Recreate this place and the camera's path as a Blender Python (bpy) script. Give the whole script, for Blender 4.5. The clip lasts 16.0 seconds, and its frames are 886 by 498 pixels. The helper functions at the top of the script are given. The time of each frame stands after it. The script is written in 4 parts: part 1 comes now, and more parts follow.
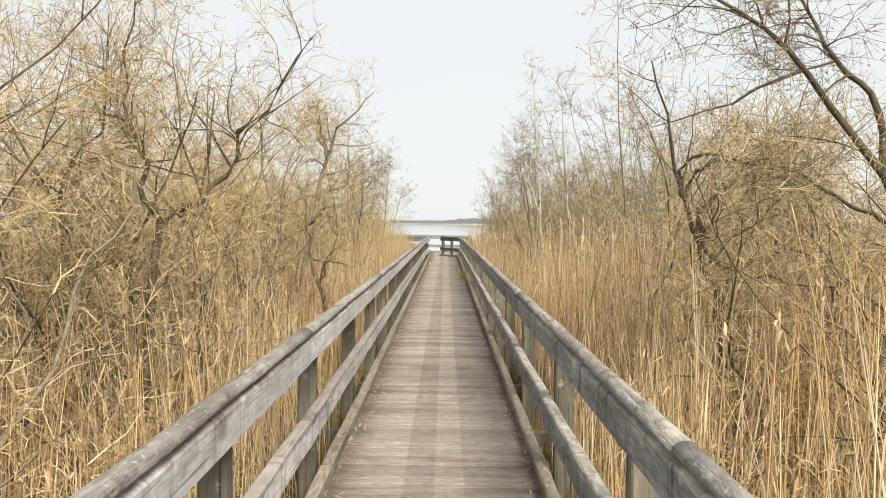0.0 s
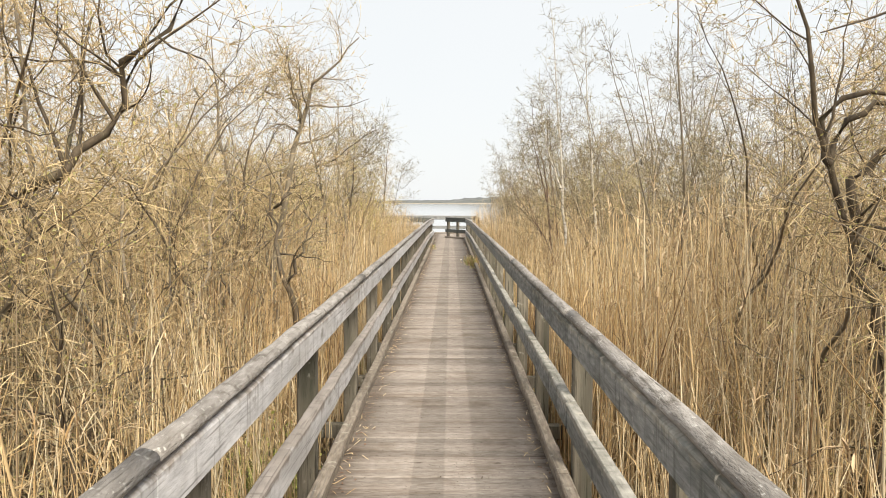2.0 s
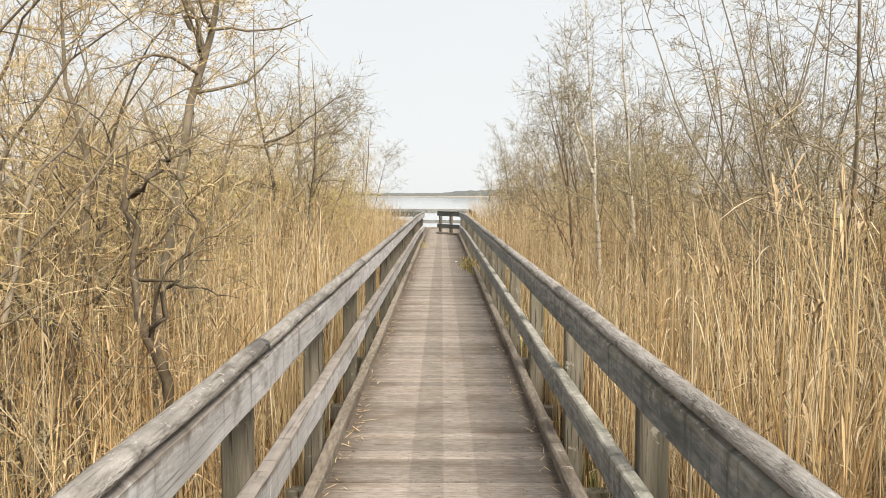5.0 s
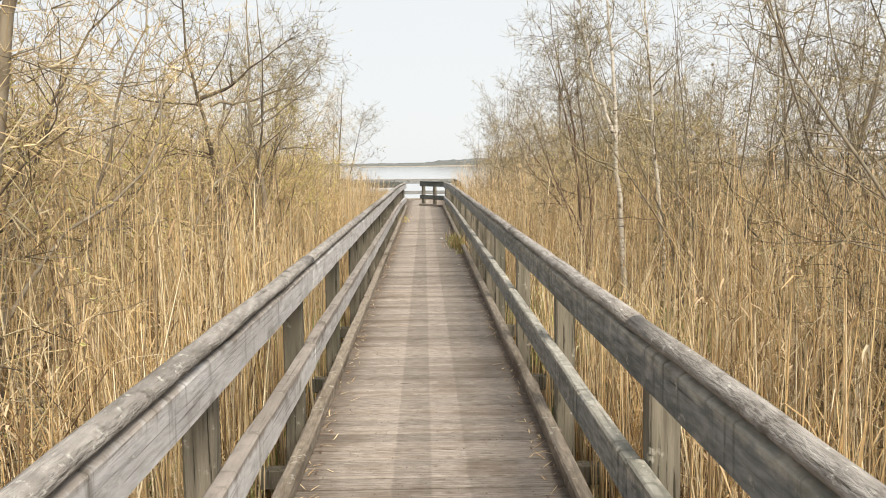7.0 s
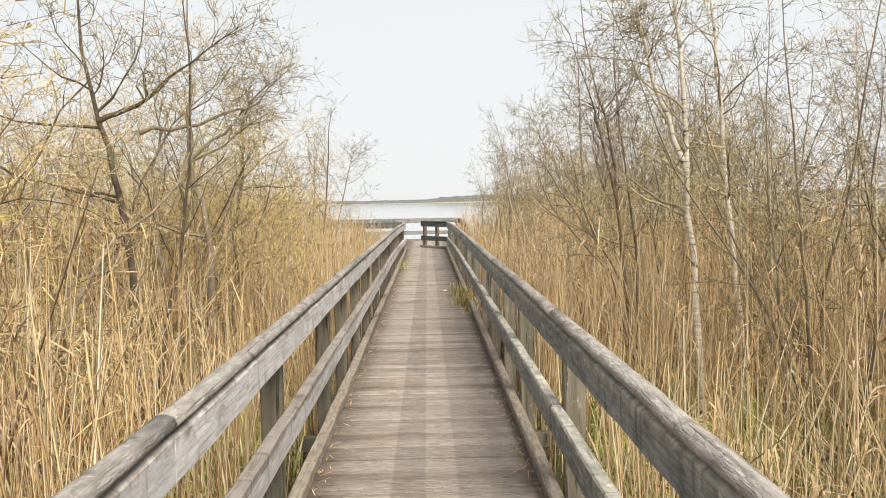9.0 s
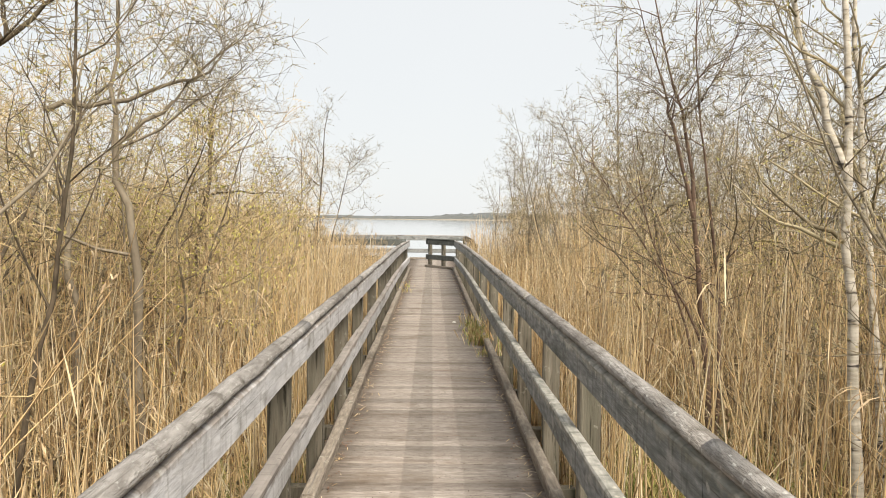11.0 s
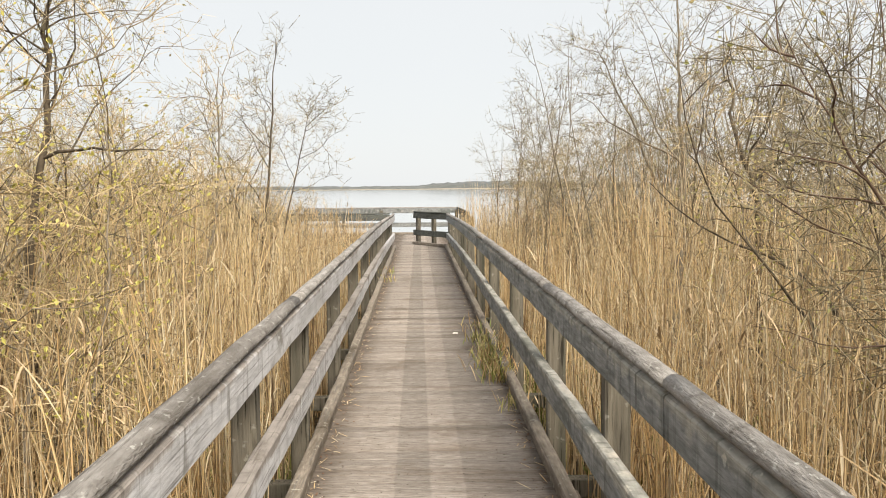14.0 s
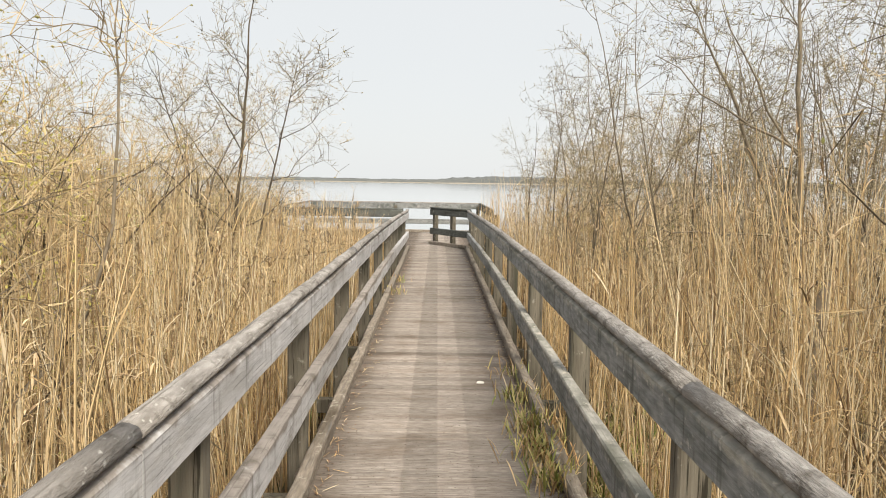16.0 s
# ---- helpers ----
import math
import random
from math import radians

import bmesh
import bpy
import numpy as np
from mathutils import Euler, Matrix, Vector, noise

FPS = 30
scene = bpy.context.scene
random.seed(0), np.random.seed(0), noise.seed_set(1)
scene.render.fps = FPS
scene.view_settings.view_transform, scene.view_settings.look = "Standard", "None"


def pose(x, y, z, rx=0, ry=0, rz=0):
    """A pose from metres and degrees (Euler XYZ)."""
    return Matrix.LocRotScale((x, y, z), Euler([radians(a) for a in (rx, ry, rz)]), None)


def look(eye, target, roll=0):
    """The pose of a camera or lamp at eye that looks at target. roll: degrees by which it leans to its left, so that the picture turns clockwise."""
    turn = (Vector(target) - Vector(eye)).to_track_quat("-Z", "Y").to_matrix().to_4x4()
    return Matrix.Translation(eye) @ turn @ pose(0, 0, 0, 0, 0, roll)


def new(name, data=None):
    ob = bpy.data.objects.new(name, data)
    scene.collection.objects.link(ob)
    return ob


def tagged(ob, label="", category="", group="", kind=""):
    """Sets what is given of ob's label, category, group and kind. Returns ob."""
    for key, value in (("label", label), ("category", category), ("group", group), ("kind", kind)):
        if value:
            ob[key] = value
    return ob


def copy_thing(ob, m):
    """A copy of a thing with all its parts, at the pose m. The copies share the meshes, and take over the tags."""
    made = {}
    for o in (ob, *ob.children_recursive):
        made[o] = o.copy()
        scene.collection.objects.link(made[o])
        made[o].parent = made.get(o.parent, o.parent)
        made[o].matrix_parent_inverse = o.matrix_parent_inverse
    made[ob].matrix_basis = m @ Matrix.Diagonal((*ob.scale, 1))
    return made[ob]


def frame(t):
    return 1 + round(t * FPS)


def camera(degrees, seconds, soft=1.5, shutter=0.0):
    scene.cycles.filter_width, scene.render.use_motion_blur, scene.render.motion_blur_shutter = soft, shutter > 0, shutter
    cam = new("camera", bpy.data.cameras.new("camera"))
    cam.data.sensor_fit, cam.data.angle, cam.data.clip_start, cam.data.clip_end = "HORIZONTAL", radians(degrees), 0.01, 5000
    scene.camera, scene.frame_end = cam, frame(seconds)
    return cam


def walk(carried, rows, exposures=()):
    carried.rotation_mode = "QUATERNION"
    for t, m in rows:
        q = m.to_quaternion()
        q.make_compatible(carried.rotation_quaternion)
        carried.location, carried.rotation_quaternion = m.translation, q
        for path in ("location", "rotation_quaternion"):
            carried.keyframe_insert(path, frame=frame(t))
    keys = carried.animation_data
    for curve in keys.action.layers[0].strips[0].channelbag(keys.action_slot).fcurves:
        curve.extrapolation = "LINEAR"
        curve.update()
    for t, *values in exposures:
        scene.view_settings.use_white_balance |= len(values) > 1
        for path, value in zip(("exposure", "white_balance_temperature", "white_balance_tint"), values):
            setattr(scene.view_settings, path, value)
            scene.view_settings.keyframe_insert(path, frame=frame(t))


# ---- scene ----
cam = camera(52.0, 16.0, soft=1.0)
PATH = [
    (0, (0.05, -0.249, 1.604), (0.045, 1.75, 1.546), 0.7),
    (0.5, (0.047, 0.395, 1.601), (0.032, 2.393, 1.531), 0.7),
    (1, (0.039, 1.092, 1.602), (0.02, 3.09, 1.514), 0.4),
    (1.5, (0.01, 1.823, 1.613), (-0.008, 3.82, 1.512), 0.4),
    (2, (0.03, 2.524, 1.618), (0.014, 4.521, 1.515), 0.2),
    (2.5, (0.035, 3.181, 1.627), (0.019, 5.178, 1.523), 0.2),
    (3, (0.047, 3.831, 1.632), (0.034, 5.828, 1.527), 0.3),
    (3.5, (0.024, 4.558, 1.606), (0.013, 6.556, 1.5), 0.3),
    (4, (0.01, 5.237, 1.594), (0.0, 7.234, 1.488), 0.2),
    (4.5, (-0.015, 5.933, 1.583), (-0.019, 7.93, 1.475), 0.3),
    (7, (-0.018, 9.03, 1.543), (0.021, 11.021, 1.358), -0.6),
    (7.5, (-0.018, 9.702, 1.545), (0.025, 11.693, 1.356), -0.6),
    (8, (-0.008, 10.375, 1.567), (0.034, 12.366, 1.379), -0.5),
    (8.5, (0.002, 11.067, 1.576), (0.041, 13.06, 1.418), -0.3),
    (9, (0.04, 11.81, 1.6), (0.073, 13.807, 1.495), -1.1),
    (11.5, (-0.048, 14.806, 1.577), (-0.023, 16.804, 1.51), 0.8),
    (12, (-0.066, 15.399, 1.582), (-0.034, 17.396, 1.482), -0.0),
    (12.5, (-0.083, 16.143, 1.569), (-0.039, 18.139, 1.448), 0.0),
    (13, (-0.109, 16.916, 1.579), (-0.055, 18.911, 1.444), 0.1),
    (13.5, (-0.061, 17.599, 1.58), (-0.007, 19.594, 1.447), -0.6),
    (14, (-0.049, 18.255, 1.581), (0.004, 20.25, 1.446), -0.5),
    (14.5, (-0.043, 18.961, 1.588), (0.016, 20.955, 1.451), 0.1),
    (15, (-0.037, 19.645, 1.584), (0.015, 21.64, 1.447), 0.1),
    (15.5, (-0.029, 20.312, 1.573), (0.007, 22.307, 1.434), 0.6),
    (16, (-0.022, 21.008, 1.566), (-0.008, 23.003, 1.418), 0.9),
]
walk(cam, [(t, look(eye, target, roll)) for t, eye, target, roll in PATH], exposures=[(0.0, 0.38), (2.0, 0.45), (4.0, 0.38), (7.0, 0.38), (11.5, 0.37), (12.5, 0.44), (15.0, 0.30), (16.0, 0.29)])

# ---- world and light ----
world = bpy.data.worlds.new("overcast_sky")
scene.world = world
world.use_nodes = True
wn, wl = world.node_tree.nodes, world.node_tree.links
wn.clear()
SUN_ELEVATION, SUN_AZIMUTH = 44.0, 157.0   # azimuth clockwise from the way ahead
sky = wn.new("ShaderNodeTexSky")
sky.sky_type = "NISHITA"
sky.sun_disc = False
sky.sun_elevation, sky.sun_rotation = radians(SUN_ELEVATION), radians(SUN_AZIMUTH)
dim = wn.new("ShaderNodeVectorMath")
dim.operation = "SCALE"
dim.inputs["Scale"].default_value = 0.12
wl.new(sky.outputs[0], dim.inputs[0])
veil = wn.new("ShaderNodeTexNoise")
veil.inputs["Scale"].default_value = 1.6
veil.inputs["Detail"].default_value = 4.0
veil_ramp = wn.new("ShaderNodeValToRGB")
veil_ramp.color_ramp.elements[0].color = (0.88, 0.91, 0.92, 1)
veil_ramp.color_ramp.elements[1].color = (0.985, 0.995, 0.995, 1)
wl.new(veil.outputs["Fac"], veil_ramp.inputs[0])
cover = wn.new("ShaderNodeMixRGB")
cover.inputs["Fac"].default_value = 0.92
wl.new(dim.outputs[0], cover.inputs["Color1"])
wl.new(veil_ramp.outputs[0], cover.inputs["Color2"])
background = wn.new("ShaderNodeBackground")
background.inputs["Strength"].default_value = 0.75
wl.new(cover.outputs[0], background.inputs["Color"])
world_out = wn.new("ShaderNodeOutputWorld")
wl.new(background.outputs[0], world_out.inputs["Surface"])

sun_data = bpy.data.lights.new("sun", "SUN")
sun_data.energy, sun_data.angle, sun_data.color = 5.0, radians(28.0), (1.0, 0.92, 0.79)
sun = new("sun", sun_data)
sa, se = radians(SUN_AZIMUTH), radians(SUN_ELEVATION)
sun.matrix_world = look((math.sin(sa) * math.cos(se) * 50, math.cos(sa) * math.cos(se) * 50, math.sin(se) * 50), (0, 0, 0))


# ---- materials ----
def material(name, low, high, scale=(1, 1, 1), noise_scale=8.0, detail=6.0, rough=0.85, bump=0.3, bump_scale=40.0,
             per_piece=0.0, per_object=0.0, stain=None, stain_scale=1.5, stain_at=(0.5, 0.65), spec=0.3, layers=()):
    """A two-scale noise material: base colour between low and high, broad stains, fine relief, chance variation piece by piece."""
    m = bpy.data.materials.new(name)
    m.use_nodes = True
    n, l = m.node_tree.nodes, m.node_tree.links
    shader = n["Principled BSDF"]
    shader.inputs["Roughness"].default_value = rough
    shader.inputs["Specular IOR Level"].default_value = spec
    coords = n.new("ShaderNodeTexCoord")
    mapping = n.new("ShaderNodeMapping")
    mapping.inputs["Scale"].default_value = scale
    geometry = n.new("ShaderNodeNewGeometry")
    l.new(geometry.outputs["Position"], mapping.inputs["Vector"])
    fine = n.new("ShaderNodeTexNoise")
    fine.inputs["Scale"].default_value, fine.inputs["Detail"].default_value = noise_scale, detail
    l.new(mapping.outputs[0], fine.inputs["Vector"])
    ramp = n.new("ShaderNodeValToRGB")
    ramp.color_ramp.elements[0].position, ramp.color_ramp.elements[1].position = 0.3, 0.7
    ramp.color_ramp.elements[0].color, ramp.color_ramp.elements[1].color = (*low, 1), (*high, 1)
    l.new(fine.outputs["Fac"], ramp.inputs[0])
    colour = ramp.outputs[0]
    if stain:
        broad = n.new("ShaderNodeTexNoise")
        broad.inputs["Scale"].default_value, broad.inputs["Detail"].default_value = stain_scale, 8.0
        broad.inputs["Roughness"].default_value = 0.65
        l.new(mapping.outputs[0], broad.inputs["Vector"])
        edge = n.new("ShaderNodeValToRGB")
        edge.color_ramp.elements[0].position, edge.color_ramp.elements[1].position = stain_at
        l.new(broad.outputs["Fac"], edge.inputs[0])
        over = n.new("ShaderNodeMixRGB")
        l.new(edge.outputs[0], over.inputs["Fac"])
        l.new(colour, over.inputs["Color1"])
        over.inputs["Color2"].default_value = (*stain, 1)
        colour = over.outputs[0]
    for l_scale, l_size, l_at, l_colour in layers:
        l_map = n.new("ShaderNodeMapping")
        l_map.inputs["Scale"].default_value = l_scale
        l.new(geometry.outputs["Position"], l_map.inputs["Vector"])
        l_noise = n.new("ShaderNodeTexNoise")
        l_noise.inputs["Scale"].default_value, l_noise.inputs["Detail"].default_value = l_size, 7.0
        l_noise.inputs["Roughness"].default_value = 0.6
        l.new(l_map.outputs[0], l_noise.inputs["Vector"])
        l_edge = n.new("ShaderNodeMapRange")
        l_edge.inputs["From Min"].default_value, l_edge.inputs["From Max"].default_value = l_at
        l.new(l_noise.outputs["Fac"], l_edge.inputs["Value"])
        l_mix = n.new("ShaderNodeMixRGB")
        l.new(l_edge.outputs[0], l_mix.inputs["Fac"])
        l.new(colour, l_mix.inputs["Color1"])
        l_mix.inputs["Color2"].default_value = (*l_colour, 1)
        colour = l_mix.outputs[0]
    for amount, kind in ((per_piece, "ShaderNodeNewGeometry"), (per_object, "ShaderNodeObjectInfo")):
        if amount:
            source = n.new(kind)
            chance = source.outputs["Random Per Island"] if kind == "ShaderNodeNewGeometry" else source.outputs["Random"]
            spread = n.new("ShaderNodeMapRange")
            spread.inputs["To Min"].default_value, spread.inputs["To Max"].default_value = 1 - amount, 1 + amount
            l.new(chance, spread.inputs["Value"])
            vary = n.new("ShaderNodeHueSaturation")
            l.new(spread.outputs[0], vary.inputs["Value"])
            l.new(colour, vary.inputs["Color"])
            colour = vary.outputs[0]
    l.new(colour, shader.inputs["Base Color"])
    if bump:
        relief = n.new("ShaderNodeTexNoise")
        relief.inputs["Scale"].default_value, relief.inputs["Detail"].default_value = bump_scale, 5.0
        l.new(mapping.outputs[0], relief.inputs["Vector"])
        b = n.new("ShaderNodeBump")
        b.inputs["Strength"].default_value, b.inputs["Distance"].default_value = bump, 0.01
        l.new(relief.outputs["Fac"], b.inputs["Height"])
        l.new(b.outputs[0], shader.inputs["Normal"])
    return m


def island_ramp(m, colours):
    """Lets each piece of a joined mesh take its own colour out of a row of colours, before the grain."""
    n, l = m.node_tree.nodes, m.node_tree.links
    shader = n["Principled BSDF"]
    g = n.new("ShaderNodeNewGeometry")
    ramp = n.new("ShaderNodeValToRGB")
    while len(ramp.color_ramp.elements) < len(colours):
        ramp.color_ramp.elements.new(0.5)
    for i, c in enumerate(colours):
        ramp.color_ramp.elements[i].position = i / (len(colours) - 1)
        ramp.color_ramp.elements[i].color = (*c, 1)
    l.new(g.outputs["Random Per Island"], ramp.inputs[0])
    mix = n.new("ShaderNodeMixRGB")
    mix.blend_type, mix.inputs["Fac"].default_value = "MULTIPLY", 1.0
    source = shader.inputs["Base Color"].links[0].from_socket
    l.new(ramp.outputs[0], mix.inputs["Color1"])
    l.new(source, mix.inputs["Color2"])
    l.new(mix.outputs[0], shader.inputs["Base Color"])
    return m


def runs(m, level, spread, colour, seed, fine=9.0, down=True):
    """Ragged runs of a second tone from a board's upper edge: tongues of uneven length along y, ending about level."""
    n, l = m.node_tree.nodes, m.node_tree.links
    shader = n["Principled BSDF"]
    g = n.new("ShaderNodeNewGeometry")
    xyz = n.new("ShaderNodeSeparateXYZ")
    l.new(g.outputs["Position"], xyz.inputs[0])
    total = xyz.outputs["Z"]
    for size, squash, share in ((1.1, 0.5, 1.0), (fine, 0.35, 0.9), (60.0, 0.6, 0.35)):
        mapping = n.new("ShaderNodeMapping")
        mapping.inputs["Scale"].default_value = (1, 1, squash)
        mapping.inputs["Location"].default_value = (seed, seed * 1.7, 0)
        l.new(g.outputs["Position"], mapping.inputs["Vector"])
        tex = n.new("ShaderNodeTexNoise")
        tex.inputs["Scale"].default_value, tex.inputs["Detail"].default_value = size, 3.0
        l.new(mapping.outputs[0], tex.inputs["Vector"])
        add = n.new("ShaderNodeMath")
        add.operation = "MULTIPLY_ADD"
        add.inputs[1].default_value = spread * share
        l.new(tex.outputs["Fac"], add.inputs[0])
        l.new(total, add.inputs[2])
        total = add.outputs[0]
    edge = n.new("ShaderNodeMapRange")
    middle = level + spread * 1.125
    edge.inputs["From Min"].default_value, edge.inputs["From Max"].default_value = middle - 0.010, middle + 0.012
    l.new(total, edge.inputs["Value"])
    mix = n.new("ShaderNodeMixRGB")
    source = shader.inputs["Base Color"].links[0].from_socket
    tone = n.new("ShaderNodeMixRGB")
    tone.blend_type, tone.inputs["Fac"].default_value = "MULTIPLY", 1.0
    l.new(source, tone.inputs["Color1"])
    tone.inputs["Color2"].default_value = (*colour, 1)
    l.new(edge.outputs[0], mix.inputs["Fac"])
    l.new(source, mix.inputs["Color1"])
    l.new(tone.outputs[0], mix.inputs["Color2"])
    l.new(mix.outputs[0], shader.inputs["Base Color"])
    return m


GRAIN = ((30, 0.8, 55), 2.2, (0.55, 0.72), (0.13, 0.12, 0.11))       # dark checks along the boards
LICHEN = ((1, 0.6, 1), 34.0, (0.62, 0.68), (0.52, 0.52, 0.50))          # pale crusts
STREAKS = ((2.0, 9, 1.0), 2.0, (0.56, 0.74), (0.19, 0.18, 0.165))      # narrow dark drips down the faces
BLOTCH = ((1, 0.5, 1), 5.0, (0.57, 0.68), (0.24, 0.225, 0.205))      # weathered dark patches


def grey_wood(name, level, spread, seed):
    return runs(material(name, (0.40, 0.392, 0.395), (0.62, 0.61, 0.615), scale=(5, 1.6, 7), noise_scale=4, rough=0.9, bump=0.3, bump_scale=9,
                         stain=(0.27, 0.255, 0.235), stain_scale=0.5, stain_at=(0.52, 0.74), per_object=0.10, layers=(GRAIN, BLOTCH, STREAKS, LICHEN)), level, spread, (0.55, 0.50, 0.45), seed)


# algae-stained boards whose base tone also holds the shade away from the sun
def shaded_algae_wood(name, level, spread, seed):
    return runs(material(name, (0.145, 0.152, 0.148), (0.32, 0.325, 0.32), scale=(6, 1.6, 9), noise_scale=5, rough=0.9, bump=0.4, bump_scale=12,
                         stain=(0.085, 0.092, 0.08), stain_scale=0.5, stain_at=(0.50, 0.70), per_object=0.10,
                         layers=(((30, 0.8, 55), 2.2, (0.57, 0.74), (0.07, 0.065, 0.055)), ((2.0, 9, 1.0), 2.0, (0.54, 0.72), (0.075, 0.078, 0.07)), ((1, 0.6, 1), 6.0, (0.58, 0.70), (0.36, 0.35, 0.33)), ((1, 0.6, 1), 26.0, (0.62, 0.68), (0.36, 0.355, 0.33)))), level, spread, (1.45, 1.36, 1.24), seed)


DARK_WOOD = material("black_damp_wood", (0.055, 0.058, 0.052), (0.135, 0.138, 0.125), scale=(6, 1.6, 9), noise_scale=5, rough=0.9, bump=0.4, bump_scale=12,
                     stain=(0.035, 0.038, 0.03), stain_scale=0.6, stain_at=(0.5, 0.7), per_object=0.1, layers=(((1, 0.6, 1), 22.0, (0.62, 0.70), (0.24, 0.235, 0.21)),))
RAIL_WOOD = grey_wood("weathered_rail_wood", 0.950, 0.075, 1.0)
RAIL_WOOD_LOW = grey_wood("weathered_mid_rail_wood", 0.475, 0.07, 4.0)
SHADED_ALGAE_WOOD = shaded_algae_wood("algae_and_shade_rail_wood", 0.930, 0.11, 2.0)
SHADED_ALGAE_WOOD_LOW = shaded_algae_wood("algae_and_shade_mid_rail_wood", 0.475, 0.08, 3.0)
CAP_WOOD = material("lichened_cap_wood", (0.21, 0.192, 0.175), (0.40, 0.375, 0.35), scale=(8, 1.6, 8), noise_scale=5, rough=0.95, bump=0.9,
                    bump_scale=16, stain=(0.12, 0.105, 0.09), stain_scale=0.4, stain_at=(0.48, 0.70), per_object=0.10,
                    layers=(((30, 0.8, 30), 2.2, (0.56, 0.70), (0.10, 0.088, 0.072)), ((1, 0.6, 1), 46.0, (0.60, 0.68), (0.46, 0.445, 0.41)), ((1, 0.7, 1), 13.0, (0.56, 0.70), (0.11, 0.095, 0.08))))
POST_WOOD = material("weathered_post_wood", (0.105, 0.092, 0.07), (0.235, 0.21, 0.165), scale=(9, 9, 0.8), noise_scale=4, rough=0.9, bump=0.6,
                     bump_scale=12, stain=(0.065, 0.065, 0.045), stain_scale=1.0, stain_at=(0.48, 0.68), per_object=0.18,
                     layers=(((30, 30, 1.2), 2.0, (0.57, 0.62), (0.04, 0.035, 0.025)), ((1, 1, 1), 14.0, (0.62, 0.68), (0.30, 0.285, 0.24))))
KERB_WOOD = material("kerb_wood", (0.155, 0.128, 0.10), (0.32, 0.275, 0.225), scale=(8, 1.2, 8), noise_scale=6, rough=0.9, bump=0.6,
                     bump_scale=14, stain=(0.085, 0.066, 0.045), stain_scale=0.7, stain_at=(0.5, 0.7), per_object=0.12,
                     layers=(GRAIN, ((1, 1, 1), 18.0, (0.60, 0.66), (0.36, 0.335, 0.28))))
DECK_WOOD = material("grooved_deck_wood", (0.28, 0.237, 0.205), (0.47, 0.418, 0.378), scale=(2.5, 12, 12), noise_scale=6, rough=0.85, bump=0.5,
                     bump_scale=20, stain=(0.20, 0.15, 0.115), stain_scale=0.35, stain_at=(0.5, 0.75), per_object=0.2,
                     layers=(((4, 45, 10), 2.0, (0.58, 0.70), (0.14, 0.11, 0.09)), ((1, 1, 1), 60.0, (0.62, 0.68), (0.10, 0.08, 0.06)), ((6, 60, 10), 2.0, (0.64, 0.74), (0.55, 0.52, 0.48)), ((1, 1, 1), 1.6, (0.55, 0.75), (0.19, 0.145, 0.11))))
BARK = material("grey_brown_bark", (0.045, 0.034, 0.023), (0.14, 0.108, 0.072), scale=(1, 1, 0.5), noise_scale=22, bump=0.6, bump_scale=60,
                stain=(0.14, 0.135, 0.08), stain_scale=5, stain_at=(0.58, 0.75))
RED_BARK = material("red_brown_bark", (0.075, 0.045, 0.032), (0.20, 0.135, 0.095), scale=(1, 1, 0.5), noise_scale=18, bump=0.5, bump_scale=50)
PALE_BARK = material("grey_smooth_bark", (0.14, 0.112, 0.078), (0.285, 0.24, 0.175), scale=(1, 1, 0.5), noise_scale=16, bump=0.4, bump_scale=50,
                     stain=(0.12, 0.09, 0.065), stain_scale=4, stain_at=(0.55, 0.72))
BIRCH = material("white_birch_bark", (0.36, 0.31, 0.235), (0.66, 0.61, 0.53), scale=(2, 2, 9), noise_scale=5, bump=0.3, bump_scale=30,
                 stain=(0.06, 0.05, 0.045), stain_scale=2.4, stain_at=(0.56, 0.63))
TWIG = island_ramp(material("twig_bark", (0.75, 0.75, 0.75), (1, 1, 1), noise_scale=20, bump=0), [(0.24, 0.175, 0.095), (0.68, 0.52, 0.28), (0.44, 0.32, 0.165), (0.78, 0.62, 0.37), (0.12, 0.09, 0.055), (0.62, 0.47, 0.25)])
GREY_TWIG = island_ramp(material("grey_twig_bark", (0.75, 0.75, 0.75), (1, 1, 1), noise_scale=20, bump=0), [(0.06, 0.05, 0.038), (0.34, 0.28, 0.17), (0.13, 0.105, 0.07), (0.50, 0.42, 0.26), (0.22, 0.19, 0.11)])
BUD = island_ramp(material("bud", (0.8, 0.8, 0.8), (1, 1, 1), noise_scale=30, bump=0, rough=0.7), [(0.50, 0.44, 0.15), (0.62, 0.57, 0.24), (0.48, 0.36, 0.18), (0.44, 0.46, 0.14), (0.70, 0.60, 0.36)])
CATKIN = island_ramp(material("catkin", (0.8, 0.8, 0.8), (1, 1, 1), noise_scale=30, bump=0, rough=0.8), [(0.20, 0.14, 0.085), (0.44, 0.36, 0.17), (0.26, 0.18, 0.10), (0.52, 0.46, 0.22), (0.34, 0.25, 0.13)])
REED = island_ramp(material("dry_reed", (0.85, 0.83, 0.80), (1, 1, 1), noise_scale=6, bump=0, rough=0.6, stain=(0.78, 0.66, 0.52), stain_scale=0.6, stain_at=(0.45, 0.7)),
                   [(0.902, 0.723, 0.447), (0.608, 0.426, 0.208), (0.96, 0.851, 0.624), (0.265, 0.173, 0.083), (0.882, 0.683, 0.385), (0.451, 0.307, 0.145), (0.951, 0.812, 0.551), (0.167, 0.104, 0.052), (0.784, 0.594, 0.333)])


